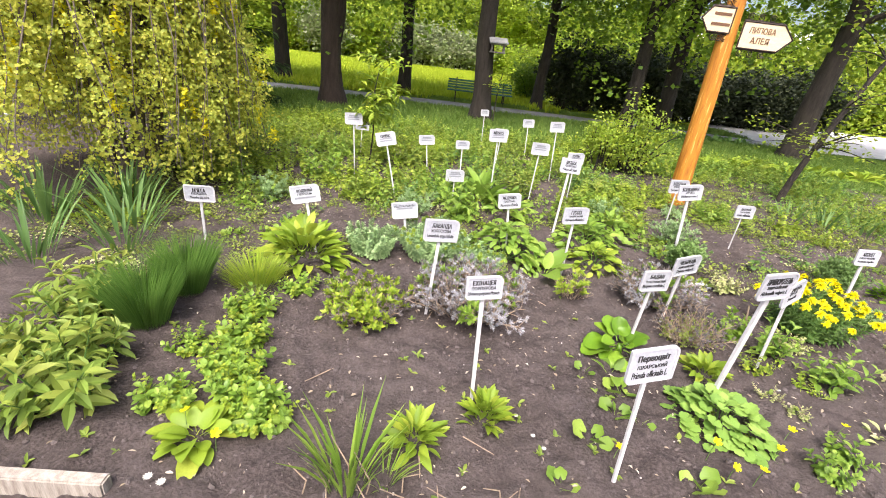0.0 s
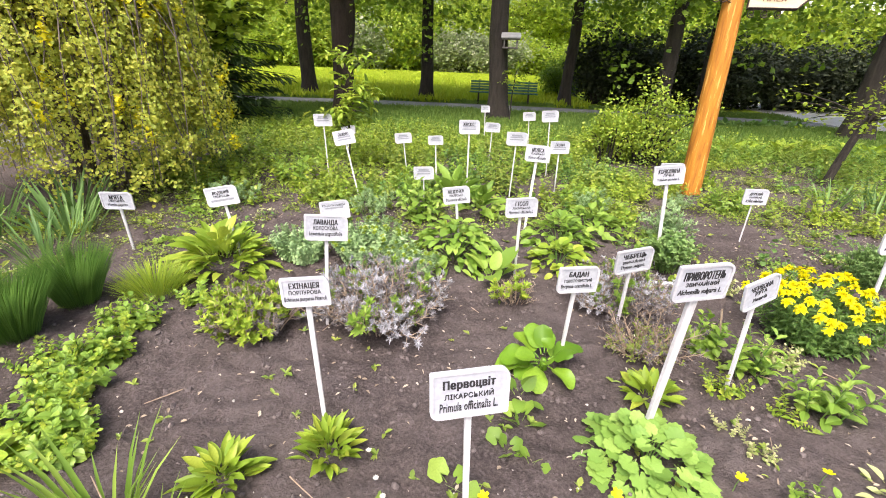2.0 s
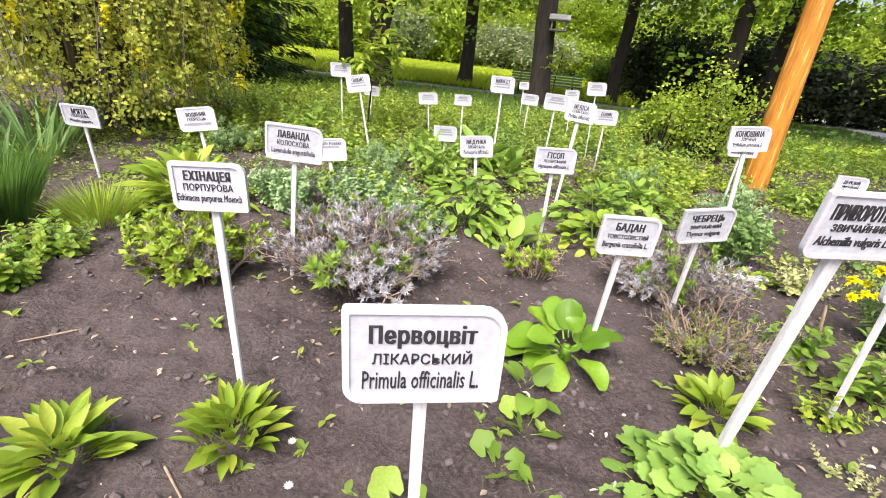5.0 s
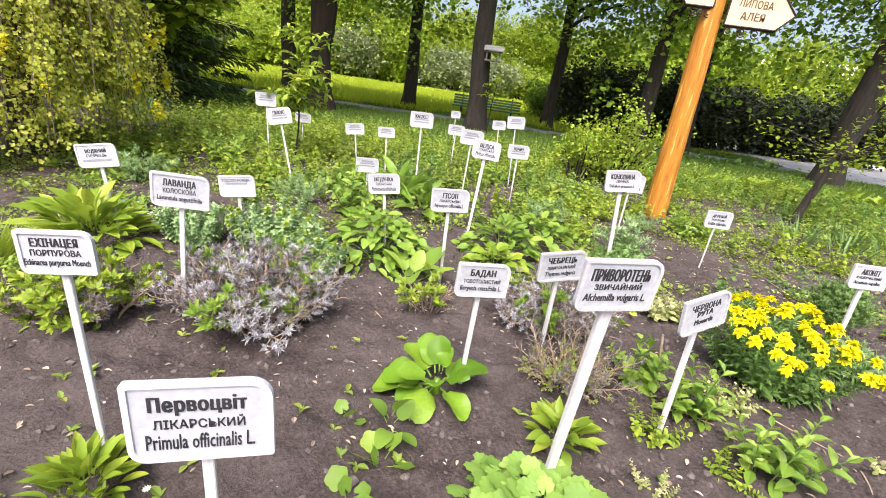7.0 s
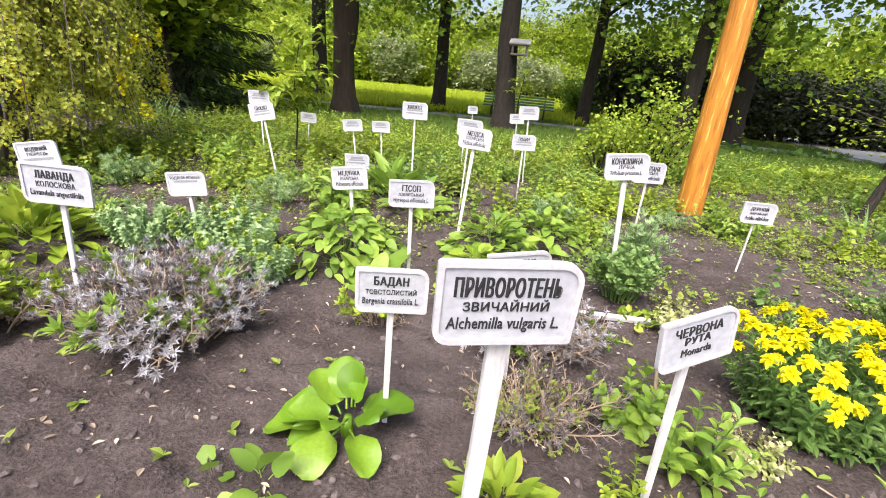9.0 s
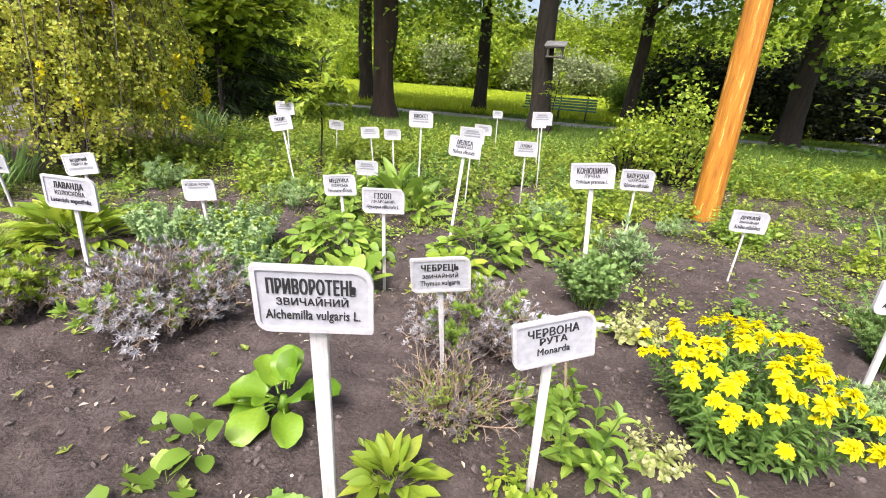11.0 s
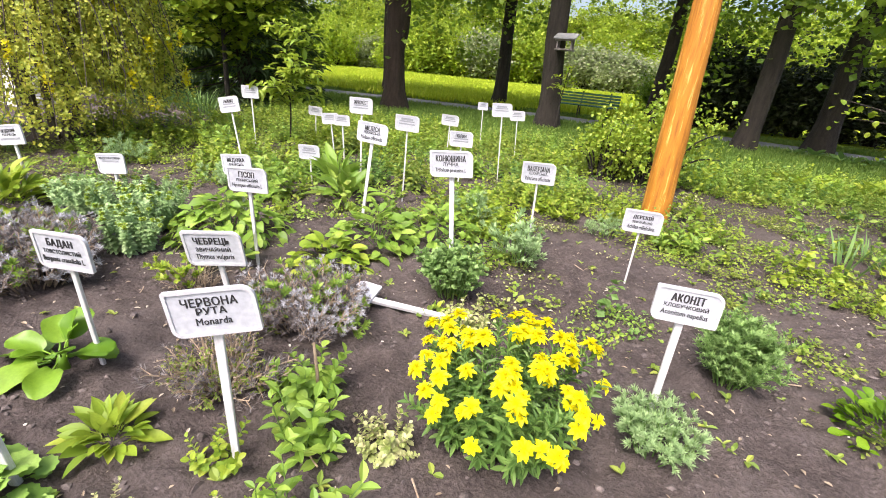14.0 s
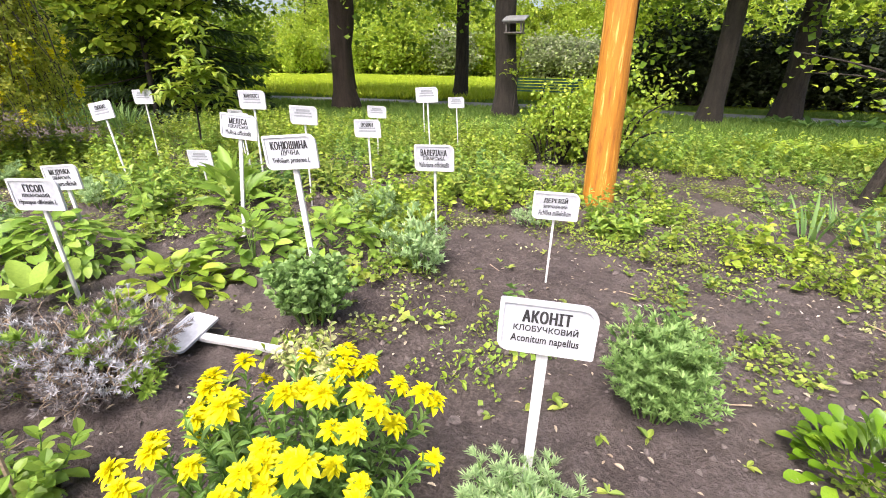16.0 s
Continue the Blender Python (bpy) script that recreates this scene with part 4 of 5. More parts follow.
bush("yellow_spurge", (2.85, 2.75), spurge_stem, 96, 0.35, 0.34, "rounded spurge bush covered in bright yellow flower heads", "flowering plant", 0.66, (0.78, 1.06), spurge_heads)
bush("lavender_bush", (0.42, 2.56), lav_stem + lav_green + brown_stem, 130, 0.46, 0.38, "silver-grey lavender bush with woody brown stems", "shrub", 0.85, (0.95, 1.4))
bush("lavender_bush", (1.84, 2.95), brown_stem + lav_stem[:2] + lav_green, 110, 0.42, 0.32, "brown-grey lavender bush with many dry twigs", "shrub", 1.0, (0.8, 1.1))
bush("sage_bush", (-0.22, 2.33), hyssop_stem + brown_stem[:2], 70, 0.29, 0.22, "small woody sage bush with fresh leaf tips", "shrub", 0.8, (0.85, 1.2))
bush("hyssop_bush", (1.2, 2.9), hyssop_stem[:1] + bare_stem * 2, 30, 0.17, 0.13, "small hyssop bush with thin brown twigs", "shrub", 0.8, (0.7, 1.0))
bush("thyme_bush", (1.86, 2.47), thyme_stem + brown_stem[:1] + bare_stem[:1], 80, 0.24, 0.15, "low sprawling thyme with wiry brown twigs", "shrub", 1.2, (0.8, 1.2))
bush("stonecrop_clump", (0.14, 3.36), blue_stem, 70, 0.4, 0.3, "blue-green stonecrop with dense stems and yellow tips", "garden plant", 0.7, (0.95, 1.3), tip_heads)
bush("stonecrop_clump", (-0.35, 3.25), blue_stem, 44, 0.28, 0.22, "blue-green stonecrop with dense fleshy stems", "garden plant", 0.65, (0.8, 1.1))
bush("stonecrop_clump", (0.48, 3.04), blue_stem, 44, 0.24, 0.2, "small blue-green stonecrop tuft with yellow tips", "garden plant", 0.5, (0.85, 1.1), tip_heads)
bush("clover_plant", (2.33, 3.55), clover_stem, 44, 0.18, 0.15, "bushy red clover plant with grey-green leaves", "garden plant", 0.45, (0.85, 1.2))
bush("valerian_plant", (2.55, 4.2), valer_stem, 18, 0.15, 0.13, "valerian with divided grey-green leaves", "garden plant", 0.6, (0.8, 1.25))
bush("monkshood_plant", (3.67, 3.5), feather_stem, 42, 0.15, 0.14, "feathery green monkshood bush on bare soil", "garden plant", 0.42, (0.85, 1.2))
bush("monkshood_plant", (3.37, 2.92), feather_light, 24, 0.15, 0.12, "young bright feathery monkshood in front of its sign", "garden plant", 0.6, (0.7, 0.95))
bush("monarda_plant", (2.34, 2.36), tall_stem, 7, 0.15, 0.1, "upright monarda shoots with broad pointed leaves", "garden plant", 0.5, (0.6, 0.95))
bush("monarda_plant", (2.52, 2.12), tall_stem, 7, 0.2, 0.12, "upright shoots with broad pointed leaves", "garden plant", 0.5, (0.6, 0.95))
bush("mint_plant", (2.2, 2.56), fresh_stem, 13, 0.15, 0.12, "low bushy mint with small fresh leaves", "garden plant", 0.7, (0.6, 0.95))
bush("pale_seedling_tuft", (2.56, 2.5), pale_stem, 26, 0.14, 0.12, "low tuft of small pale yellow-green leaves", "garden plant", 0.9, (0.6, 1.0))
bush("variegated_plant", (2.56, 3.24), pale_stem, 24, 0.15, 0.12, "small variegated plant with cream-edged leaves", "garden plant", 0.7, (0.8, 1.5))
for x, y in ((3.42, 2.55), (2.55, 1.72)):
    rosette("variegated_plant", (x, y), "pale_lance", 22, 0.075, "low plant with cream variegated leaves", "garden plant", 0.1, (0.1, 1.0), 0.03)
rosette("variegated_plant", (3.8, 2.45), "pale_lance", 22, 0.09, "low plant with cream variegated leaves", "garden plant", 0.1, (0.1, 1.0), 0.03)
for x, y, n, sc in ((-0.9, 2.25, 30, 1.0), (-0.82, 2.0, 36, 1.0), (-0.78, 1.75, 40, 1.0), (-0.62, 1.55, 34, 1.0), (-0.5, 1.45, 24, 0.8), (-0.95, 1.5, 22, 0.8), (-1.05, 1.9, 16, 0.7), (-0.7, 2.55, 18, 0.8), (-0.45, 2.62, 12, 0.7)):
    bush("mint_plant", (x, y), fresh_stem + lime_stem, n, 0.2, 0.15, "row plant of low fresh green leafy shoots", "garden plant", 0.7, (0.55 * sc, 0.9 * sc), group="leafy row beside the bare soil")
for x, y, n in ((-1.5, 1.75, 26), (-1.7, 2.1, 24), (-1.35, 1.45, 20), (-1.85, 1.6, 20)):
    bush("peony_plant", (x, y), peony_stem, n // 2 + 3, 0.26, 0.2, "yellow-green peony-like plant with long pointed leaves", "garden plant", 0.8, (0.9, 1.4))


def blade_tuft(name, loc, n, length, radius, width, material, label, droop=0.35, group=""):
    """Grass-like blades from one foot."""
    root = thing(name, (*loc, relief(*loc)), label, "garden plant", group)
    az = rng.uniform(0, 6.28, n)
    rr = radius * np.sqrt(rng.uniform(0, 1, n))
    el = 1.5 - droop * rr / radius * rng.uniform(0.5, 1.2, n)
    pos = np.stack([rr * np.cos(az) * 0.6, rr * np.sin(az) * 0.6, np.full(n, -0.01)], 1)
    way = np.stack([np.cos(az) * np.cos(el), np.sin(az) * np.cos(el), np.sin(el)], 1)
    up = np.stack([-np.cos(az), -np.sin(az), np.full(n, 0.6)], 1)
    if n > 60:
        me = scatter(Acc(), BLADE, pos, way, up, length * rng.uniform(0.6, 1.1, n), width).mesh("foliage", MAT[material])
        tagged(part("foliage", me, root), kind="stuff")
        return
    kinds = [Acc().add(BLADE[0] * (width * w, 1, 1 + 0.5 * d) * length, BLADE[1]).mesh("blade", MAT[material], True) for w, d in ((1, 0), (0.8, 0.6), (1.15, 1.2))]
    for i in range(n):
        s = rng.uniform(0.6, 1.1)
        part("blade", kinds[i % 3], root, leaf_matrix(*pos[i], az[i], el[i], s, rng.uniform(-0.13, 0.13)))


blade_tuft("chive_clump", (-1.38, 2.06), 1500, 0.36, 0.17, 0.13, "chive", "dense dark green chive clump with fine upright blades", 0.22)
blade_tuft("chive_clump", (-1.36, 2.42), 1300, 0.36, 0.16, 0.13, "chive", "dense dark green chive clump with fine upright blades", 0.22)
blade_tuft("fennel_tuft", (-1.0, 2.58), 420, 0.22, 0.2, 0.4, "lime", "feathery bright green tuft beside the chives", 0.7)
blade_tuft("iris_tuft", (-0.08, 1.2), 44, 0.4, 0.12, 0.55, "fresh", "tuft of narrow upright iris blades", 0.2)
blade_tuft("iris_tuft", (0.06, 1.22), 18, 0.2, 0.07, 0.5, "fresh", "small tuft of green blades", 0.5)
for x, y, n, l in ((-2.3, 3.3, 40, 0.5), (-2.6, 3.7, 40, 0.5), (-2.1, 2.9, 26, 0.4), (-2.9, 3.2, 40, 0.55), (-2.5, 2.6, 30, 0.45)):
    blade_tuft("iris_tuft", (x, y), n, l, 0.26, 0.8, "iris", "clump of broad blue-green iris blades", 0.45, "iris clumps under the weeping shrub")
for x, y in ((-4.9, 7.1), (-4.5, 7.3), (-5.3, 6.9), (-4.1, 7.2), (-3.7, 7.0)):
    blade_tuft("iris_tuft", (x, y), 46, 0.5, 0.3, 0.55, "mid", "clump of upright green blades below the spruce", 0.4, "iris clumps by the spruce")
for x, y in ((4.7, 5.5), (5.0, 5.3), (5.3, 5.6), (4.95, 5.8), (5.6, 5.4), (5.9, 5.8), (6.3, 5.6), (5.45, 6.0)):
    blade_tuft("iris_tuft", (x, y), 14, 0.34, 0.3, 1.0, "iris", "sparse tuft of soft green iris blades", 0.5, "iris tufts on open soil")


# ---- ground cover, litter ----
def weeds():
    """Low spreading weeds over the back of the bed: mats, leafy shoots and grassy bits, in patches."""
    kinds = {"weed": Acc(), "fresh": Acc(), "lime": Acc(), "mid": Acc()}
    for i in range(15000):
        x, y = rng.uniform(-3.6, 7.4), rng.uniform(3.3, 9.4)
        d = 1.1 * noise.noise((x * 1.1, y * 1.1, 5.0)) + 0.9 * noise.noise((x * 3.3, y * 3.3, 9.0))
        dens = 0.12 + 0.1 * min(y - 4.2, 2.5) - (0.3 if x > 2.5 and y < 5.0 else 0) - (0.1 if x > 3.4 and y < 7.6 else 0)
        if (x - 2.95) ** 2 + ((y - 4.45) * 0.9) ** 2 < 0.3 or (x - 3.3) ** 2 / 0.9 + (y - 7.0) ** 2 / 0.6 < 0.8 or (x - 0.2) ** 2 + (y - 4.0) ** 2 < 0.2 or (x + 0.6) ** 2 + (y - 3.9) ** 2 < 0.12:
            dens -= 0.9
        if x < 2.2 and y < 3.9 and not x < -0.9:
            dens -= 0.8
        if d + dens < rng.uniform(-0.1, 0.5):
            continue
        sel = noise.noise((x * 0.9, y * 0.9, 21.0)) + rng.normal(0, 0.22) + (0.2 if x < 0.3 else 0.0)
        key = "lime" if sel > 0.28 else "weed" if sel > -0.08 else "fresh" if sel > -0.38 else "mid"
        tallness = max(0, min(1, (y - 3.7) / 1.6)) * (0.5 if x > 2.7 and y < 8 else 1)
        shoot = rng.uniform() < 0.68 * tallness
        n = int(rng.integers(12, 25))
        a = rng.uniform(0, 6.28, n)
        if shoot:
            h = rng.uniform(0.1, 0.34)
            lx, ly = rng.normal(0, 0.05, 2)
            q = np.linspace(0.15, 1, n)
            pos = np.stack([x + lx * q, y + ly * q, h * q], 1)
            size = rng.uniform(0.024, 0.066, n) * (1.15 - 0.5 * q)
            el = rng.uniform(-0.4, 0.7, n)
        else:
            rad = rng.uniform(0.03, 0.12)
            r = rad * np.sqrt(rng.uniform(0, 1, n))
            pos = np.stack([x + r * np.cos(a), y + r * np.sin(a), 0.012 + (0.02 + 0.07 * tallness) * rng.uniform(0, 1, n)], 1)
            size = rng.uniform(0.012, 0.038, n) * rng.uniform(0.7, 1.5) * (0.62 if x > 2.8 and y < 7.5 else 1)
            el = rng.uniform(-0.5, 1.2, n)
        a2 = a + rng.uniform(-1.2, 1.2, n)
        way = np.stack([np.cos(a2) * np.cos(el), np.sin(a2) * np.cos(el), np.sin(el)], 1)
        up = unit(rng.normal(0, 0.45, (n, 3)) + (0, 0, 1))
        shape = (OVAL, LANCE, TINY, TINY)[i % 4]
        scatter(kinds[key], shape, pos, way, up, size, rng.uniform(0.7, 1.25, n))
    for key, label in (("weed", "low yellow-green weeds spreading over the bed"), ("fresh", "low fresh green weeds between the signs"), ("lime", "patches of lime-coloured leafy weeds"), ("mid", "darker green leafy weeds in patches")):
        whole("weeds", kinds[key].mesh("weeds", MAT[key]), label, "weeds", kind="stuff")


def carpet():
    """Mats of tiny-leaved weeds close to the soil, in ragged patches with bare earth between."""
    kinds = {"mat": Acc(), "weed": Acc(), "pale": Acc()}
    for i in range(15000):
        x, y = rng.uniform(-2.9, 7.0), rng.uniform(2.5, 7.8)
        d = noise.noise((x * 1.7, y * 1.7, 15.0)) + 0.6 * noise.noise((x * 5.2, y * 5.2, 19.0))
        cover = -0.08 if x > 3.7 else 0.05 if x < -0.5 else -0.3 if y > 3.9 else -0.55
        if y < 3.3 and x > -0.9:
            cover -= 0.5
        if (x - 3.2) ** 2 + (y - 3.2) ** 2 < 0.35 or (x < 3.7 and 1.0 < x and y < 3.5) or d + cover < rng.uniform(-0.12, 0.16):
            continue
        sel = noise.noise((x * 2.1, y * 2.1, 33.0)) + rng.normal(0, 0.2)
        key = "weed" if sel > 0.25 else "pale" if sel < -0.42 else "mat"
        n = int(rng.integers(9, 16))
        a, r = rng.uniform(0, 6.28, n), 0.075 * np.sqrt(rng.uniform(0, 1, n))
        pos = np.stack([x + r * np.cos(a), y + r * np.sin(a), relief(x, y) + rng.uniform(0.004, 0.035, n)], 1)
        el = rng.uniform(-0.2, 0.7, n)
        way = np.stack([np.cos(a) * np.cos(el), np.sin(a) * np.cos(el), np.sin(el)], 1)
        scatter(kinds[key], OVAL if i % 5 == 0 else TINY, pos, way, unit(rng.normal(0, 0.35, (n, 3)) + (0, 0, 1)), rng.uniform(0.01, 0.026, n), rng.uniform(0.7, 1.2, n))
    for key, label in (("mat", "creeping olive-green chickweed matted over the soil"), ("weed", "creeping yellow-green seedlings matted over the soil"), ("pale", "pale withered creeping weeds matted over the soil")):
        whole("creeping_weeds", kinds[key].mesh("creeping_weeds", MAT[key]), label, "weeds", kind="stuff")


def litter():
    """Clods, pebbles, dry bits and seedlings lying on the soil."""
    clod, stone, dry, seed = Acc(), Acc(), Acc(), Acc()
    ico = bmesh.new()
    bmesh.ops.create_icosphere(ico, subdivisions=1, radius=1.0)
    iv, jf = np.array([v.co[:] for v in ico.verts]), np.array([[v.index for v in f.verts] for f in ico.faces])
    ico.free()
    for i in range(8000):
        x, y = rng.uniform(-1.6, 5.4), rng.uniform(0.6, 5.2)
        s = 0.003 + 0.013 * rng.power(0.3)
        v = iv * s * rng.uniform(0.6, 1.2, 3) * (1 + 0.28 * rng.standard_normal((len(iv), 1)))
        (stone if i % 16 == 0 else clod).add(v * (0.45 if i % 16 == 0 else 1) + (x, y, relief(x, y) + s * 0.12), jf)
    n = 2200
    x, y = rng.uniform(-1.4, 5.4, n), rng.uniform(0.7, 5.2, n)
    z = np.array([relief(a, b) for a, b in zip(x, y)]) + 0.008
    a, el = rng.uniform(0, 6.28, n), rng.uniform(-0.15, 0.35, n)
    way = np.stack([np.cos(a), np.sin(a), np.sin(el)], 1)
    scatter(dry, LANCE, np.stack([x, y, z], 1), way, (0, 0, 1), rng.uniform(0.008, 0.03, n), rng.uniform(0.4, 1.5, n))
    for i in range(420):
        cx, cy = rng.uniform(-1.4, 5.4), rng.uniform(0.8, 5.0)
        k = int(rng.integers(3, 8))
        a, el = rng.uniform(0, 6.28, k), rng.uniform(0.1, 0.9, k)
        way = np.stack([np.cos(a) * np.cos(el), np.sin(a) * np.cos(el), np.sin(el)], 1)
        base = np.array([cx, cy, relief(cx, cy) + 0.004]) + np.zeros((k, 3))
        scatter(seed, LANCE, base, way, (0, 0, 1), rng.uniform(0.012, 0.045, k), rng.uniform(0.7, 1.5, k))
    whole("soil_clods", clod.mesh("soil_clods", MAT["clod"]), "crumbly dark clods of tilled soil", "soil", kind="stuff")
    whole("pebbles", stone.mesh("pebbles", MAT["stone"]), "small pale pebbles scattered on the soil", "pebbles", kind="stuff")
    whole("dry_leaves", dry.mesh("dry_leaves", MAT["dry"]), "dry brown leaf scraps scattered on the soil", "leaf litter", kind="stuff")
    whole("seedlings", seed.mesh("seedlings", MAT["weed"]), "tiny green seedlings scattered on bare soil", "weeds", kind="stuff")
    for i in range(34):
        x, y = rng.uniform(-1.2, 4.8), rng.uniform(0.9, 4.6)
        a, l = rng.uniform(0, 6.28), rng.uniform(0.07, 0.26)
        t = np.linspace(-0.5, 0.5, 5)
        bend = rng.uniform(-0.15, 0.15)
        pts = np.stack([x + l * t * math.cos(a) - bend * l * t * t * math.sin(a), y + l * t * math.sin(a) + bend * l * t * t * math.cos(a), np.full(5, relief(x, y) + 0.012)], 1)
        whole("twig", tube(Acc(), pts, np.linspace(0.003, 0.0016, 5), 5).mesh("twig", MAT["twig"]), "thin dry twig lying on the soil", "twig", "twigs on the soil")
    for x, y, h in ((2.245, 2.545, 0.26), (1.9, 2.42, 0.16)):
        acc = tube(Acc(), [(x, y, -0.03), (x + 0.01, y, h * 0.5), (x - 0.01, y + 0.01, h)], [0.006, 0.006, 0.005], 6)
        whole("wooden_peg", acc.mesh("wooden_peg", MAT["twig"]), "thin dry wooden peg stuck upright in the soil", "peg")
    acc = Acc()
    for i in range(22):
        x, y = -0.25 + rng.uniform(0, 0.9), 1.02 + rng.uniform(-0.1, 0.2)
        tube(acc, [(x, y, -0.01), (x + rng.uniform(-0.03, 0.03), y, 0.08), (x + rng.uniform(-0.1, 0.1), y + rng.uniform(-0.06, 0.06), rng.uniform(0.1, 0.2))], [0.0035, 0.003, 0.0015], 5)
    whole("dry_stalks", acc.mesh("dry_stalks", MAT["twig"]), "pale dry stalks standing at the bed's edge", "dry stalks", kind="stuff")
    for i, (x, y) in enumerate(((0.62, 1.62), (0.68, 1.5), (0.72, 1.44), (-0.78, 1.12), (-0.72, 1.1))):
        acc = Acc()
        rr = 0.012 + 0.006 * (i > 2)
        az = np.arange(20) * math.pi / 10
        rim = np.stack([np.cos(az), np.sin(az), np.full(20, 0.5)], 1) * rr * np.where(np.arange(20) % 2, 0.65, 1.0)[:, None]
        acc.add(np.vstack([[(0, 0, 0)], rim]), [(0, 1 + j, 1 + (j + 1) % 20) for j in range(20)])
        whole("daisy", acc.mesh("daisy", MAT["white_flower"]), "small white flower close to the soil", "flower", "white flowers", m=Matrix.Translation((x, y, relief(x, y) + 0.03)))


def primrose_flowers():
    for i, (x, y, h) in enumerate(((1.05, 1.47, 0.07), (1.52, 1.4, 0.08), (1.62, 1.38, 0.1), (1.83, 1.55, 0.06), (1.95, 1.66, 0.07), (2.3, 1.75, 0.06), (1.48, 1.5, 0.12), (-0.62, 1.28, 0.1), (-0.78, 1.36, 0.12))):
        root = thing("primrose_flower", (x, y, relief(x, y)), "small pale yellow primrose flower on a thin stalk", "flower", "primrose flowers")
        part("stalk", tube(Acc(), [(0, 0, -0.01), (0.004, 0.002, h * 0.5), (0.01, 0.0, h)], [0.0018, 0.0016, 0.0014], 5).mesh("stalk", MAT["mid"]), root)
        rr, acc = 0.02, Acc()
        az = np.arange(20) * math.pi / 10
        rim = np.stack([np.cos(az), np.sin(az), np.full(20, 0.35)], 1) * rr * np.where(np.arange(20) % 4 == 0, 0.6, 1.0)[:, None]
        acc.add(np.vstack([[(0, 0, 0)], rim]), [(0, 1 + j, 1 + (j + 1) % 20) for j in range(20)])
        part("flower_head", acc.mesh("flower_head", MAT["petal"]), root, pose(0.01, 0, h, rng.uniform(-25, 45), rng.uniform(-25, 25), 0))


for i in range(20):
    x, y = rng.uniform(1.95, 3.5), rng.uniform(1.45, 2.4)
    if (x - 2.88) ** 2 + (y - 2.84) ** 2 < 0.3 or (i > 9 and y > 2.1):
        continue
    bush("seedling_tuft", (x, y), (pale_stem, fresh_stem, lime_stem)[i % 3], 7 + i % 4, 0.1, 0.08, "low tuft of mixed green seedlings on soil", "seedling", 0.9, (0.35, 0.7), group="seedlings beside the path edge")
for i, (x, y) in enumerate(((-0.1, 4.25), (0.35, 4.3), (-0.6, 4.75), (0.1, 5.2), (1.1, 5.35), (-1.5, 4.3), (-1.3, 5.2), (0.6, 5.9), (1.9, 5.0), (2.2, 5.7), (3.0, 5.2), (3.5, 5.2), (3.8, 5.6), (1.4, 6.3), (-0.3, 6.3), (2.0, 4.75))):
    kinds = (feather_light, tall_stem, lime_stem, fresh_stem, peony_stem)[i % 5]
    bush("leafy_herb", (x, y), kinds, 12, 0.2, 0.16, "bushy leafy green herb between the labels", "garden plant", 0.7, (0.9, 1.4) if x < 2.6 else (0.7, 1.0), group="herbs among the labels")
for i in range(30):
    x, y = rng.uniform(3.75, 5.6), rng.uniform(3.2, 5.6)
    if (x - 3.66) ** 2 + (y - 3.55) ** 2 < 0.12 or rng.uniform() > 0.35 + 0.35 * (x - 3.75):
        continue
    bush("seedling_tuft", (x, y), (lime_stem, fresh_stem, pale_stem)[i % 3], 4 + i % 4, 0.09, 0.08, "low scattered tuft of yellow-green seedlings on soil", "seedling", 1.1, (0.25, 0.5), group="seedlings over the bare soil")
primrose_flowers()
weeds()
carpet()
litter()
bm = box_bm(0.9, 0.05, 0.09, (0, 0, 0.03), 0.006)
whole("edging_board", bm_mesh("edging_board", bm, MAT["grey_wood"]), "weathered wooden edging board along the bed", "garden edging", m=pose(-1.34, 1.06, 0, 0, 0, 2))


# ---- trees and shrubs ----
def limb(acc, a, b, ra, rb, sag=0.1, sides=8, seg=7):
    a, b = np.asarray(a, float), np.asarray(b, float)
    t = np.linspace(0, 1, seg)[:, None]
    pts = a + (b - a) * t + np.array([0, 0, 1.0]) * (sag * np.sin(np.pi * t)) + 0.02 * np.linalg.norm(b - a) * np.sin(t * 7 + a.sum() * 5) * np.array([1, 0.6, 0])
    tube(acc, pts, np.linspace(ra, rb, seg), sides)
    return pts


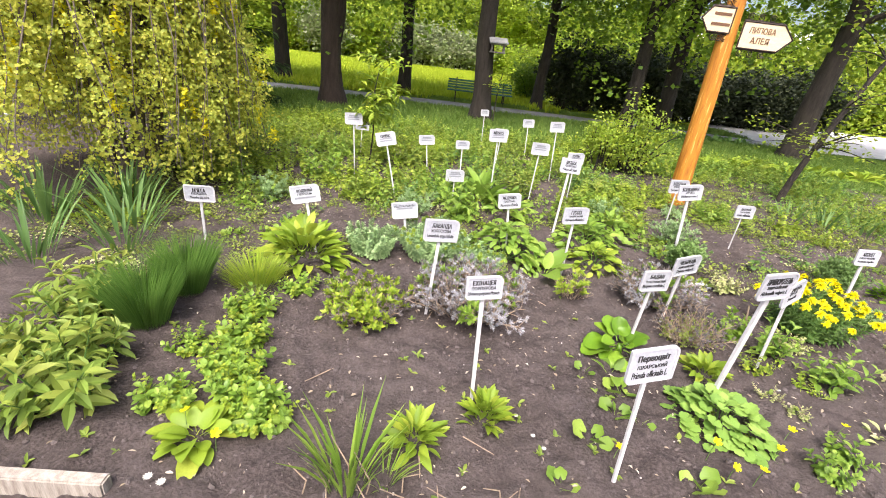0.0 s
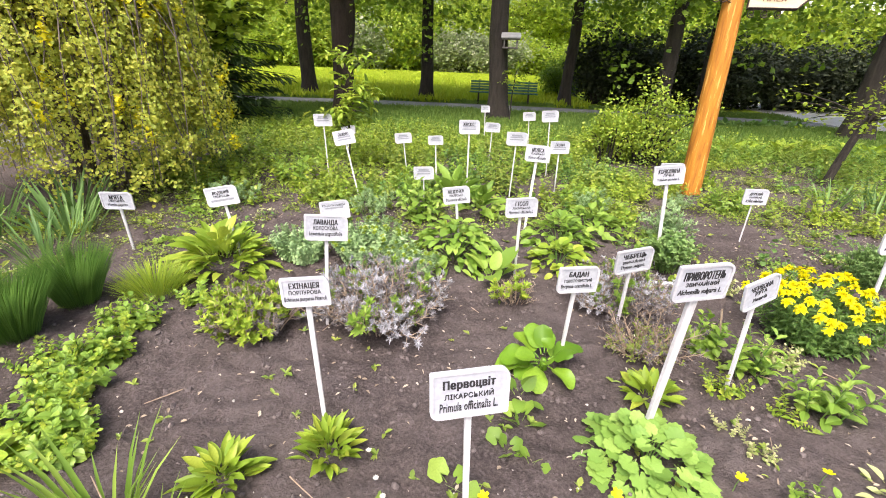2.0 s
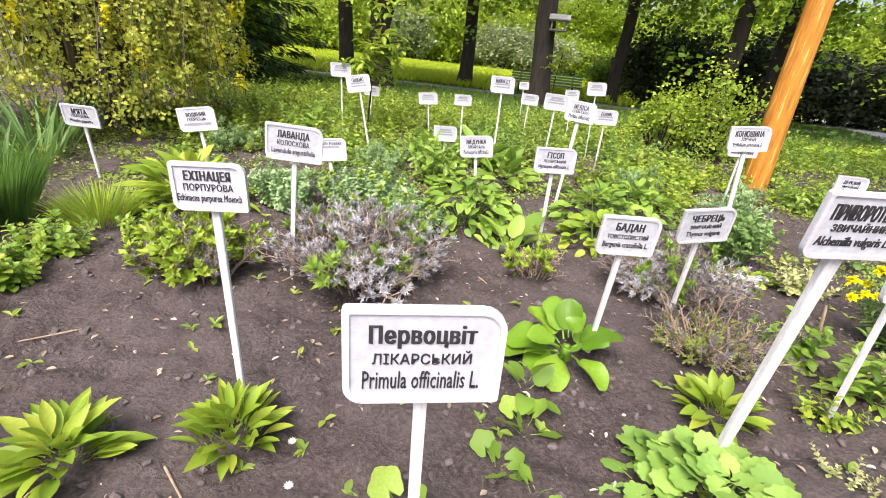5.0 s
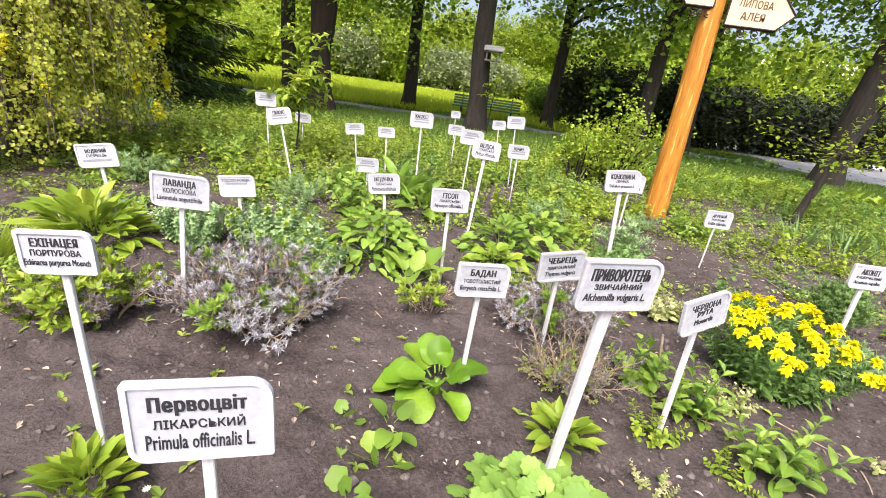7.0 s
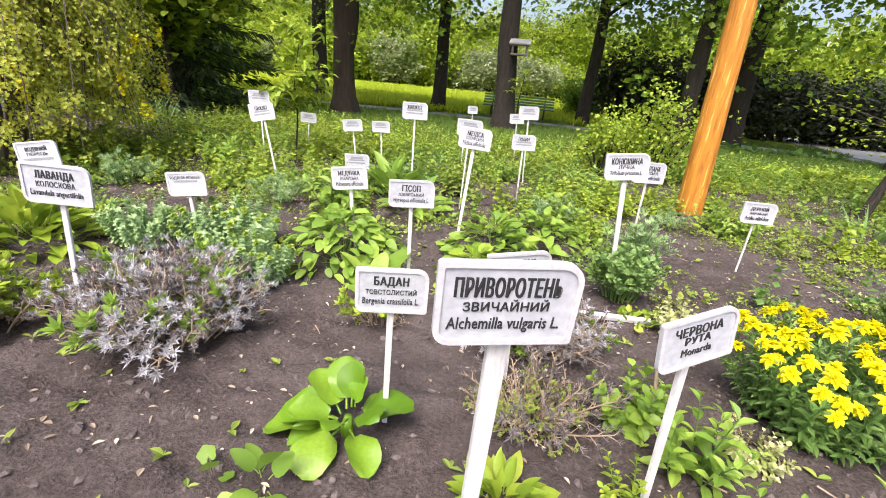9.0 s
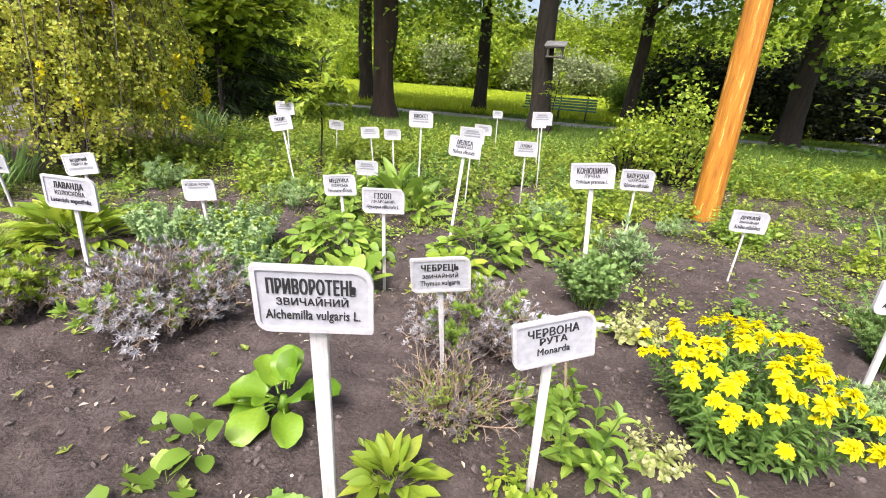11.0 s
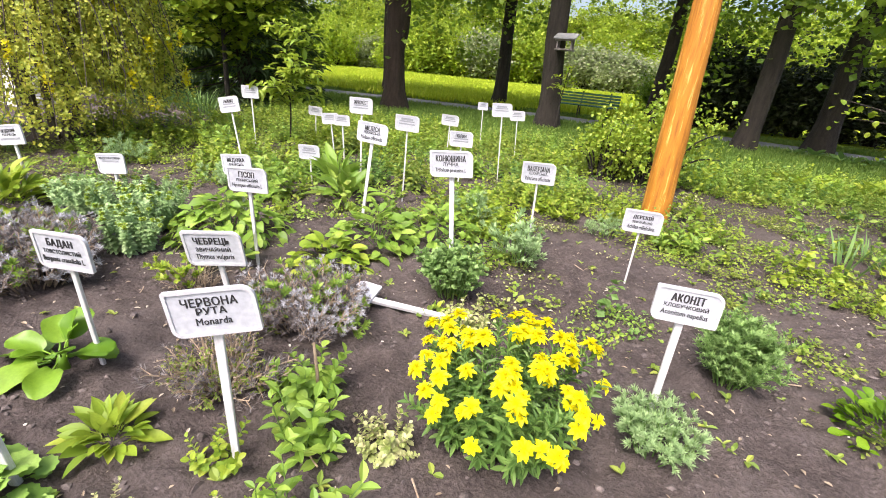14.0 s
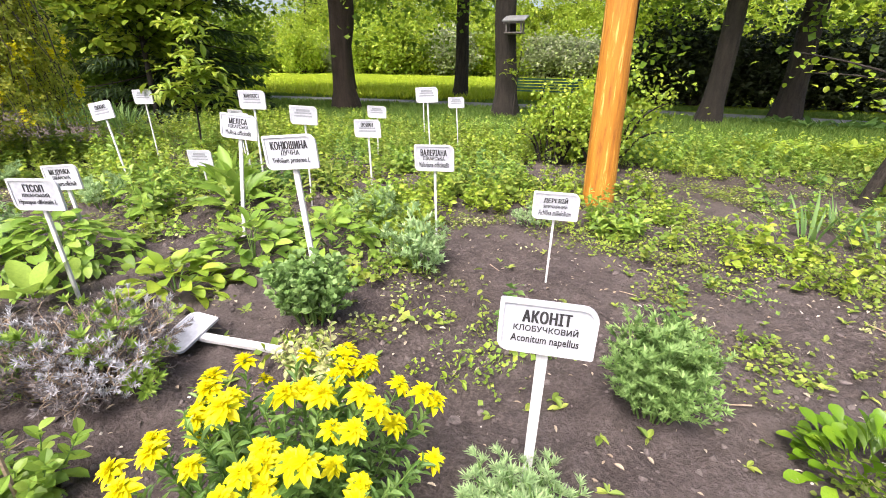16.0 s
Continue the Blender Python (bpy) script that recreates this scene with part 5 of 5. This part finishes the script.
def trunk_mesh(r, h, lean, limbs, material, seed, fork=False):
    q = np.random.default_rng(seed)
    acc = Acc()
    zs = np.linspace(-0.2, h, 26)
    sides = 18
    v, f = [], []
    for z in zs:
        flare = 1 + 0.55 * math.exp(-max(z, 0) / 0.22)
        for j in range(sides):
            a = 2 * math.pi * j / sides
            rr = r * flare * (1 - 0.45 * max(z, 0) / h) * (1 + 0.09 * noise.noise((math.cos(a) * 1.5 + seed, math.sin(a) * 1.5, z * 0.7)) + 0.05 * noise.noise((math.cos(a) * 6 + seed, math.sin(a) * 6, z * 2.5)))
            v.append((lean[0] * z + 0.06 * math.sin(z * 0.9 + seed) * min(z, 2) / 2 + rr * math.cos(a), lean[1] * z + rr * math.sin(a), z))
    for i in range(len(zs) - 1):
        for j in range(sides):
            p, s = i * sides + j, i * sides + (j + 1) % sides
            f += [(p, s, s + sides), (p, s + sides, p + sides)]
    acc.add(v, f)
    trunk = acc.mesh("trunk", MAT[material], True)
    tips, ms = [], []
    for k in range(limbs):
        z0 = h * q.uniform(0.38, 0.98)
        a = k * 2.4 + q.uniform(-0.4, 0.4)
        l = q.uniform(1.6, 3.4)
        s = np.array([lean[0] * z0, lean[1] * z0, z0])
        e = s + np.array([l * math.cos(a), l * math.sin(a), l * q.uniform(0.0, 0.7)])
        acc = Acc()
        pts = limb(acc, s, e, r * 0.3, r * 0.07, 0.2)
        for m in range(4):
            c = pts[3 + m % 4]
            d = c + np.array([q.uniform(-1, 1), q.uniform(-1, 1), q.uniform(-0.9, 0.5)])
            begin = acc.k
            limb(acc, c, d, r * 0.1, r * 0.03, 0.05, 5, 5)
            graft(acc, min(3 + m % 4, 5), 8, begin)
            tips.append(d)
        tips.append(e)
        ms.append(acc.mesh("limb", MAT[material], True))
    return trunk, ms, np.array(tips)


def crown_mesh(tips, n, size, material, seed, spread=0.75, hang=0.6):
    """Leaves in sprays round the twig ends, drooping, with gaps between them."""
    q = np.random.default_rng(seed)
    acc = Acc()
    sprays = max(len(tips) * 5, 10)
    c = tips[q.integers(0, len(tips), sprays)] + q.normal(0, spread, (sprays, 3))
    per = n // sprays
    cc = np.repeat(c, per, 0)
    off = q.normal(0, 1, (len(cc), 3)) * np.array([0.3, 0.3, 0.16])
    off[:, 2] -= hang * np.abs(off[:, 0] * off[:, 1]) * 2
    way = unit(q.normal(0, 1, (len(cc), 3)) * (1, 1, 0.4) + (0, 0, -0.5))
    up = unit(q.normal(0, 0.5, (len(cc), 3)) + (0, 0, 1))
    scatter(acc, TINY, cc + off, way, up, size * q.uniform(0.6, 1.2, len(cc)), 1.15)
    return acc.mesh("crown", MAT[material])


def tree(loc, r, h, lean, label, seed, limbs=14, leaves=11000, size=0.13, bark="bark", low=0):
    root = thing("tree", (*loc, 0), label, "tree", "park trees")
    trunk, ms, tips = trunk_mesh(r, h, lean, limbs, bark, seed)
    part("trunk", trunk, root)
    for m in ms:
        part("limb", m, root)
    part("crown", crown_mesh(tips, leaves, size, "tree_leaf", seed), root)
    return root


park = [((-5.95, 16.9), 0.27, 8, (-0.01, 0.0), "dark straight park tree behind the footpath", 3, "bark"),
        ((-2.9, 12.0), 0.27, 8, (-0.045, 0.0), "thick brown park tree with a forking trunk", 5, "bark_red"),
        ((-1.6, 16.8), 0.23, 8, (0.03, 0.0), "slim dark park tree beside the path", 8, "bark"),
        ((1.0, 12.45), 0.25, 8, (-0.03, 0.0), "dark park tree that carries a bird feeder", 9, "bark"),
        ((3.25, 16.8), 0.2, 8, (0.01, 0.0), "slim dark tree with hanging leafy twigs", 12, "bark"),
        ((5.17, 13.1), 0.2, 8, (0.03, 0.0), "dark leaning tree in front of the hedge", 14, "bark"),
        ((7.0, 14.9), 0.25, 8, (0.02, 0.0), "thick dark tree in front of the hedge", 15, "bark"),
        ((9.2, 11.8), 0.27, 8, (0.03, 0.0), "old tree at the edge of the paved alley", 17, "bark"),
        ((-9.5, 14.0), 0.25, 8, (0.0, 0.0), "park tree behind the weeping shrub", 18, "bark"),
        ((13.5, 13.2), 0.25, 8, (0.0, 0.0), "park tree beside the paved alley", 21, "bark")]
for loc, r, h, lean, label, seed, bark in park:
    made = tree(loc, r, h, lean, label, seed, bark=bark)
    if seed == 5:
        fork = Acc()
        limb(fork, (-0.06, 0, 1.45), (0.5, 0.05, 5.2), 0.19, 0.1, -0.1, 14, 10)
        part("limb", fork.mesh("limb", MAT[bark], True), made)
far_kinds = [trunk_mesh(0.2, 8, (0.02, 0), 12, "bark", s) for s in (31, 32)]
far_crowns = [crown_mesh(k[2], 9000, 0.2, "far_leaf", 41 + i, 0.9) for i, k in enumerate(far_kinds)]
for i in range(34):
    x, y = -46 + 2.9 * i + rng.uniform(-1.2, 1.2), rng.uniform(58, 76)
    root = thing("tree", Matrix.Translation((x, y, 0)) @ Matrix.Rotation(rng.uniform(0, 6), 4, "Z") @ Matrix.Diagonal((1.3, 1.3, rng.uniform(1.1, 1.5), 1)), "distant light green park tree beyond the lawn", "tree", "distant trees")
    k = i % 2
    part("trunk", far_kinds[k][0], root)
    for m in far_kinds[k][1]:
        part("limb", m, root)
    part("crown", far_crowns[k], root)


def shrub_meshes(r, h, n, leaf, material, seed, shape=TINY):
    """A multi-stemmed shrub: stems, and leaves in loose clumps with an uneven outline."""
    q = np.random.default_rng(seed)
    stems, acc = Acc(), Acc()
    ends = []
    for k in range(16):
        a, t = k * 2.4, q.uniform(0.2, 1.0)
        e = np.array([r * t * math.cos(a), r * t * math.sin(a), h * q.uniform(0.5, 1.0) * (1 - 0.35 * t)])
        begin = stems.k
        pts = limb(stems, (0.1 * math.cos(a), 0.1 * math.sin(a), -0.05), e, 0.006 + 0.012 * h, 0.005, 0.15, 5)
        graft(stems, 0, 5, begin)
        ends += [pts[3], pts[4], pts[5], e]
    ends = np.array(ends)
    c = ends[q.integers(0, len(ends), n // 14)] + q.normal(0, 0.14, (n // 14, 3)) * (r, r, h)
    c[:, 2] = np.abs(c[:, 2] - 0.08) + 0.08
    cc = np.repeat(c, 14, 0) + q.normal(0, 0.1, (n // 14 * 14, 3)) * max(r, 0.5)
    cc[:, 2] = np.maximum(cc[:, 2], 0.04)
    way = unit(q.normal(0, 1, (len(cc), 3)) + (0, 0, -0.2))
    scatter(acc, shape, cc, way, unit(q.normal(0, 0.5, (len(cc), 3)) + (0, 0, 1)), leaf * q.uniform(0.6, 1.2, len(cc)), 1.1)
    return stems.mesh("stem", MAT["bark"], True), acc.mesh("foliage", MAT[material])


def shrub(name, loc, meshes, label, scale=(1, 1, 1), turn=0.0, group=""):
    root = thing(name, Matrix.Translation((*loc, 0)) @ Matrix.Rotation(turn, 4, "Z") @ Matrix.Diagonal((*scale, 1)), label, "shrub", group)
    tagged(part("stem", meshes[0], root), kind="stuff")
    tagged(part("foliage", meshes[1], root), kind="stuff")


bright = [shrub_meshes(2.2, 3.2, 9800, 0.18, "far_leaf", s) for s in (51, 52, 53)] + [shrub_meshes(2.2, 3.2, 9800, 0.18, "far_pale", s) for s in (54,)]
for i in range(44):
    x = -44 + 2.2 * i + rng.uniform(-1, 1)
    y = rng.uniform(46, 56) if x < 7 else rng.uniform(30, 40)
    k = int(rng.integers(0, 4))
    s = rng.uniform(0.8, 1.5) * (1.4 if x < 7 else 1)
    shrub("bush", (x, y), bright[k], ("bright green bush at the far edge of the lawn", "bright green bush at the far edge of the lawn", "yellow-green bush at the far edge of the lawn", "pale flowering lilac bush at the lawn's edge")[k], (s, s, s * rng.uniform(0.7, 1.3)), rng.uniform(0, 6), "bushes along the lawn")
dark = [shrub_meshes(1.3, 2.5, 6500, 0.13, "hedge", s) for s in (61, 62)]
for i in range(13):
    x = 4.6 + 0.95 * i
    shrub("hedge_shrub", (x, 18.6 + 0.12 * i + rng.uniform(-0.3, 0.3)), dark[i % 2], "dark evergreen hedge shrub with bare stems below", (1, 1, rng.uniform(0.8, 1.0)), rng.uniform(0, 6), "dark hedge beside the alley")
for i in range(14):
    x = 12.5 + 1.7 * i
    shrub("bush", (x, 26 + rng.uniform(-1, 2)), bright[i % 3], "light green bush behind the alley", (1.1, 1.1, 1.45), rng.uniform(0, 6), "bushes along the alley")
near_mix = shrub_meshes(1.6, 2.6, 6000, 0.12, "tree_leaf", 71)
for x, y, s in ((-8, 12.5, 1.2), (-10.5, 10, 1.3), (-7.6, 9.4, 1.1), (-11, 7, 1.3), (-9.2, 4.6, 1.1), (3.6, 20.5, 0.7)):
    shrub("bush", (x, y), near_mix, "dense mid-green bush below the park trees", (s, s, s), rng.uniform(0, 6), "bushes below the trees")
shrub("currant_bush", (3.3, 7.6), shrub_meshes(0.7, 1.25, 3000, 0.045, "lime", 81, OVAL), "loose light green currant bush behind the signpost")
shrub("currant_bush", (2.75, 7.5), shrub_meshes(0.45, 0.8, 1600, 0.045, "lime", 82, OVAL), "small light green currant bush")


def spruce(loc, h, r, seed):
    root = thing("spruce", (*loc, 0), "dark green spruce with drooping branches reaching the ground", "tree")
    q = np.random.default_rng(seed)
    part("trunk", tube(Acc(), [(0, 0, -0.2), (0.02, 0, h * 0.5), (0, 0, h)], [0.16, 0.09, 0.02], 10).mesh("trunk", MAT["bark_red"], True), root)
    need = Acc()
    for k in range(110):
        z = 0.25 + (h - 0.4) * (k / 110) ** 1.25
        l = r * (1 - z / h) ** 0.8 * q.uniform(0.75, 1.1)
        a = k * 2.4 + q.uniform(-0.3, 0.3)
        t = np.linspace(0, 1, 6)
        pts = np.stack([l * t * math.cos(a), l * t * math.sin(a), z - 0.3 * l * t + 0.12 * l * t * t], 1)
        part("branch", tube(Acc(), pts, np.linspace(0.02, 0.004, 6), 4).mesh("branch", MAT["bark_red"]), root)
        n = int(60 * l) + 20
        u = q.uniform(0.12, 1, n)
        side = np.array([-math.sin(a), math.cos(a), 0])
        s = q.uniform(-1, 1, n) * 0.34 * l * (1.1 - u)
        p = np.stack([np.interp(u, t, pts[:, j]) for j in range(3)], 1) + s[:, None] * side
        p[:, 2] -= np.abs(s) * 0.5 + q.uniform(0, 0.1, n)
        way = unit(np.array([math.cos(a), math.sin(a), -0.35]) + np.sign(s)[:, None] * side * 0.8 + q.normal(0, 0.25, (n, 3)))
        scatter(need, LANCE, p, way, (0, 0, 1), q.uniform(0.12, 0.24, n), 0.5)
    tagged(part("needles", need.mesh("needles", MAT["needle"]), root), kind="stuff")


spruce((-5.2, 9.3), 9.0, 2.3, 91)


def weeping_shrub(loc, seed):
    """Arching branches that hang to the ground, each with its leaves and flower clusters."""
    root = thing("weeping_shrub", (*loc, 0), "large weeping shrub with hanging yellow flower clusters", "shrub")
    q = np.random.default_rng(seed)
    for k in range(9):
        a, wood = k * 0.7, Acc()
        limb(wood, (0.12 * math.cos(a), 0.12 * math.sin(a), -0.1), (0.6 * math.cos(a), 0.6 * math.sin(a), 2.5), 0.045, 0.02, 0.2, 6)
        part("main_stem", wood.mesh("main_stem", MAT["grey_twig"]), root)
    for k in range(230):
        a, wood, leaf, flow = k * 2.39996, Acc(), Acc(), Acc()
        rr = math.sqrt(q.uniform(0.15, 1.0))
        R = 1.28 * rr * q.uniform(0.9, 1.14)
        top = 2.3 + 1.0 * (1 - rr) + q.uniform(-0.6, 0.5)
        t = np.linspace(0, 1, 9)
        low = q.uniform(0.1, 1.9) * (0.35 + 0.65 * (1 - rr)) + 0.1
        rad = 0.3 + (R - 0.3) * np.sin(t * math.pi / 2) ** 0.9
        z = 1.6 + (top - 1.6) * np.sin(np.minimum(t * 2.0, 1) * math.pi / 2) - np.maximum(t - 0.45, 0) / 0.55 * (top - low)
        wob = 0.1 * np.sin(t * 6 + k)
        pts = np.stack([rad * math.cos(a) + wob, rad * math.sin(a) + wob * 0.6, z], 1)
        tube(wood, pts, np.linspace(0.012, 0.003, 9), 4, False)
        n = 624
        u = np.repeat(q.uniform(0.12, 1, n // 12), 12)
        p = np.stack([np.interp(u, t, pts[:, j]) for j in range(3)], 1) + np.repeat(q.normal(0, 0.08, (n // 12, 3)), 12, 0) + q.normal(0, 0.03, (n, 3))
        p[:, 2] = np.maximum(p[:, 2], 0.05)
        scatter(leaf, TINY, p, unit(q.normal(0, 1, (n, 3)) + (0, 0, -0.5)), unit(q.normal(0, 0.5, (n, 3)) + (math.cos(a), math.sin(a), 0.8)), q.uniform(0.02, 0.04, n), q.uniform(0.7, 1.1, n))
        br = part("branch", wood.mesh("branch", MAT["grey_twig"]), root)
        part("foliage", leaf.mesh("foliage", MAT["weeping"]), br)
        if rr > 0.55 and k % 5 < 3:
            for at in q.uniform(0.4, 0.95, 1 + k % 2):
                s = np.array([np.interp(at, t, pts[:, j]) for j in range(3)])
                w, flow = 36, Acc()
                d = q.uniform(0, 1, w)
                pp = s + np.stack([0.1 * math.cos(a) + q.normal(0, 0.016, w), 0.1 * math.sin(a) + q.normal(0, 0.016, w), -0.17 * d], 1)
                pp[:, 2] = np.maximum(pp[:, 2], 0.03)
                scatter(flow, TINY, pp, unit(q.normal(0, 1, (w, 3)) + (0, 0, -0.6)), (0, 0, 1), q.uniform(0.024, 0.045, w), 1.0)
                tagged(part("raceme", flow.mesh("raceme", MAT["raceme"]), br, label="hanging yellow flower cluster"), kind="stuff")


weeping_shrub((-3.05, 4.5), 95)



def young_tree(name, loc, pts, r, twigs, leaf, n, material, label, seed, size=0.07, spread=0.25):
    root = thing(name, (*loc, 0), label, "young tree")
    q = np.random.default_rng(seed)
    wood, fol = Acc(), Acc()
    pts = np.array(pts, float)
    t = np.linspace(0, 1, len(pts))
    u = np.linspace(0, 1, 12)
    line = np.stack([np.interp(u, t, pts[:, j]) for j in range(3)], 1)
    tube(wood, line, np.linspace(r, r * 0.35, 12), 9)
    for k in range(twigs):
        c = line[int(q.integers(4, 12))]
        a = k * 2.4
        l = q.uniform(0.5, 1.1) * spread * 3
        e = c + np.array([l * math.cos(a), l * math.sin(a), l * q.uniform(-0.1, 0.6)])
        twig = Acc()
        b = limb(twig, c, e, r * 0.22, 0.004, 0.05, 5, 6)
        part("branch", twig.mesh("branch", MAT["bark"], True), root)
        m = n // twigs
        p = b[q.integers(1, 6, m)] + q.normal(0, 0.3 * spread, (m, 3))
        scatter(fol, leaf, p, unit(q.normal(0, 1, (m, 3)) * (1, 1, 0.4) + (0, 0, -0.1)), (0, 0, 1), size * q.uniform(0.6, 1.2, m), 1.0)
    part("trunk", wood.mesh("trunk", MAT["bark"], True), root)
    part("leaves", fol.mesh("leaves", MAT[material]), root)


young_tree("young_tree", (5.4, 6.75), [(0, 0, -0.1), (0.12, 0, 0.5), (0.45, 0.1, 1.3), (0.85, 0.2, 2.2), (1.1, 0.3, 3.1)], 0.055, 26, OVAL, 1200, "far_leaf", "leaning young tree with a dark slender trunk", 101, 0.06, 0.35)
young_tree("sapling", (-0.85, 5.85), [(0, 0, -0.05), (0.05, 0, 0.5), (0.02, 0, 0.9), (0.1, 0, 1.3)], 0.012, 16, LANCE, 420, "lime", "slender sapling with tiers of pointed yellow-green leaves", 102, 0.13, 0.13)
young_tree("young_maple", (-4.3, 8.0), [(0, 0, -0.1), (0.05, 0, 1.2), (0.0, 0.1, 2.6), (0.1, 0.1, 4.2)], 0.05, 30, OVAL, 4600, "far_leaf", "young maple with broad light leaves before the spruce", 104, 0.15, 0.45)
young_tree("young_maple", (-6.4, 7.6), [(0, 0, -0.1), (0.05, 0, 1.2), (0.1, 0.1, 2.6), (0.0, 0.1, 3.8)], 0.045, 26, OVAL, 3800, "far_leaf", "young maple with broad light leaves", 105, 0.13, 0.45)
young_tree("sapling", (1.3, 11.9), [(0, 0, -0.05), (0.02, 0, 0.7), (0.1, 0, 1.4)], 0.02, 8, LANCE, 160, "far_leaf", "thin sapling tied beside the feeder tree", 103, 0.1, 0.14)


# ---- grass ----
def grass_area(name, n, x0, x1, y0, y1, length, width, material, label, skip):
    acc = Acc()
    x, y = rng.uniform(x0, x1, n), rng.uniform(y0, y1, n)
    ok = np.array([not skip(a, b) for a, b in zip(x, y)])
    x, y = np.repeat(x[ok], 4) + rng.normal(0, 0.03, ok.sum() * 4), np.repeat(y[ok], 4) + rng.normal(0, 0.03, ok.sum() * 4)
    m = len(x)
    a, el = rng.uniform(0, 6.28, m), rng.uniform(0.75, 1.5, m)
    way = np.stack([np.cos(a) * np.cos(el), np.sin(a) * np.cos(el), np.sin(el)], 1)
    up = np.stack([-np.cos(a), -np.sin(a), np.full(m, 0.5)], 1)
    scatter(acc, NARROW, np.stack([x, y, np.zeros(m)], 1), way, up, length * rng.uniform(0.5, 1.3, m), width)
    whole(name, acc.mesh(name, MAT[material]), label, "grass", kind="stuff")


def path_at(x):
    return 15.25 - 0.012 * (x - 1.5) ** 2 if x > -6 else 14.6 - 0.168 * (-6 - x)


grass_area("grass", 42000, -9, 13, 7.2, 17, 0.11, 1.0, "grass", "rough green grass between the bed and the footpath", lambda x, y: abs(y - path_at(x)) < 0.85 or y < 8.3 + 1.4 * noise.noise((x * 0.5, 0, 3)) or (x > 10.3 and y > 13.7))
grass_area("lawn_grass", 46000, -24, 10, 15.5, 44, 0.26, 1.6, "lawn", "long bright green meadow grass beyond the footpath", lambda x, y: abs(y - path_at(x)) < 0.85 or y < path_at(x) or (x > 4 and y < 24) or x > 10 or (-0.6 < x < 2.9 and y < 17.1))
for i in range(16):
    x, y = 5.1 + 0.28 * i + rng.uniform(-0.1, 0.1), 8.7 + 0.06 * i + rng.uniform(-0.3, 0.3)
    rosette("hosta_plant", (x, y), "lime_lance", 18, 0.34, "yellow-green hosta tuft in the row behind the post", "garden plant", 0.08, (0.2, 1.1), 0.03, "hosta row")
for i in range(10):
    x, y = 6.2 + 0.3 * i + rng.uniform(-0.1, 0.1), 13.2 + rng.uniform(-0.3, 0.3)
    rosette("hosta_plant", (x, y), "mid_oval", 14, 0.24, "green leafy tuft under the trees", "garden plant", 0.1, (0.2, 1.1), 0.05, "leafy tufts under the trees")


# ---- park furniture ----
def bench():
    root = thing("park_bench", pose(1.15, 16.45, 0, 0, 0, 0), "dark green slatted park bench on iron legs", "bench")
    for k in range(4):
        part("seat_slat", bm_mesh("seat_slat", box_bm(2.3, 0.085, 0.03, (0, -0.17 + 0.115 * k, 0.38), 0.006), MAT["bench_green"]), root)
    for k in range(4):
        part("back_slat", bm_mesh("back_slat", box_bm(2.3, 0.028, 0.062, (0, 0.27 + 0.03 * k, 0.46 + 0.082 * k), 0.006), MAT["bench_green"]), root)
    for s in (-0.85, 0, 0.85):
        acc = Acc()
        tube(acc, [(s, -0.2, -0.02), (s, -0.2, 0.36), (s, 0.2, 0.36), (s, 0.28, 0.42), (s, 0.42, 0.78)], [0.022] * 5, 6)
        tube(acc, [(s, 0.28, -0.02), (s, 0.2, 0.36)], [0.022] * 2, 6)
        part("leg", acc.mesh("leg", MAT["iron"]), root)


def feeder():
    root = thing("bird_feeder", (1.18, 12.07, 1.68), "grey wooden bird feeder with a flat sloping roof on a tree", "bird feeder")
    part("floor", bm_mesh("floor", box_bm(0.38, 0.32, 0.03, (0, 0, 0), 0.004), MAT["feeder"]), root)
    for sx in (-0.15, 0.15):
        for sy in (-0.12, 0.12):
            part("post", bm_mesh("post", box_bm(0.035, 0.035, 0.24, (sx, sy, 0.12), 0.003), MAT["feeder"]), root)
    bm = box_bm(0.46, 0.44, 0.03, (0, 0, 0), 0.004)
    part("roof", bm_mesh("roof", bm, MAT["feeder_roof"]), root, pose(0, 0, 0.27, 16, 0, 0))
    part("fascia", bm_mesh("fascia", box_bm(0.42, 0.02, 0.07, (0, -0.16, 0.2), 0.003), MAT["feeder"]), root)


def pavilion():
    root = thing("pavilion", (29, 44, 0), "low pale building with a white hipped roof behind trees", "building")
    part("wall", bm_mesh("wall", box_bm(18, 7, 4.6, (0, 0, 2.3)), MAT["plaster"]), root)
    bm = bmesh.new()
    b = [bm.verts.new(p) for p in ((-9.6, -4.2, 4.61), (9.6, -4.2, 4.61), (9.6, 4.2, 4.61), (-9.6, 4.2, 4.61))]
    t = [bm.verts.new(p) for p in ((-5.4, 0, 6.6), (5.4, 0, 6.6))]
    for f in ((b[0], b[1], t[1], t[0]), (b[1], b[2], t[1]), (b[2], b[3], t[0], t[1]), (b[3], b[0], t[0]), (b[3], b[2], b[1], b[0])):
        bm.faces.new(f)
    part("roof", bm_mesh("roof", bm, MAT["roof"]), root)


def monument():
    root = thing("stone_pillar", (-6.15, 5.75, 0), "white square stone pillar on a stepped base", "pillar")
    part("base", bm_mesh("base", box_bm(0.75, 0.75, 0.14, (0, 0, 0.06), 0.01), MAT["plaster"]), root)
    part("shaft", bm_mesh("shaft", box_bm(0.5, 0.5, 1.7, (0, 0, 0.97), 0.015), MAT["plaster"]), root)


bench()
feeder()
pavilion()
monument()
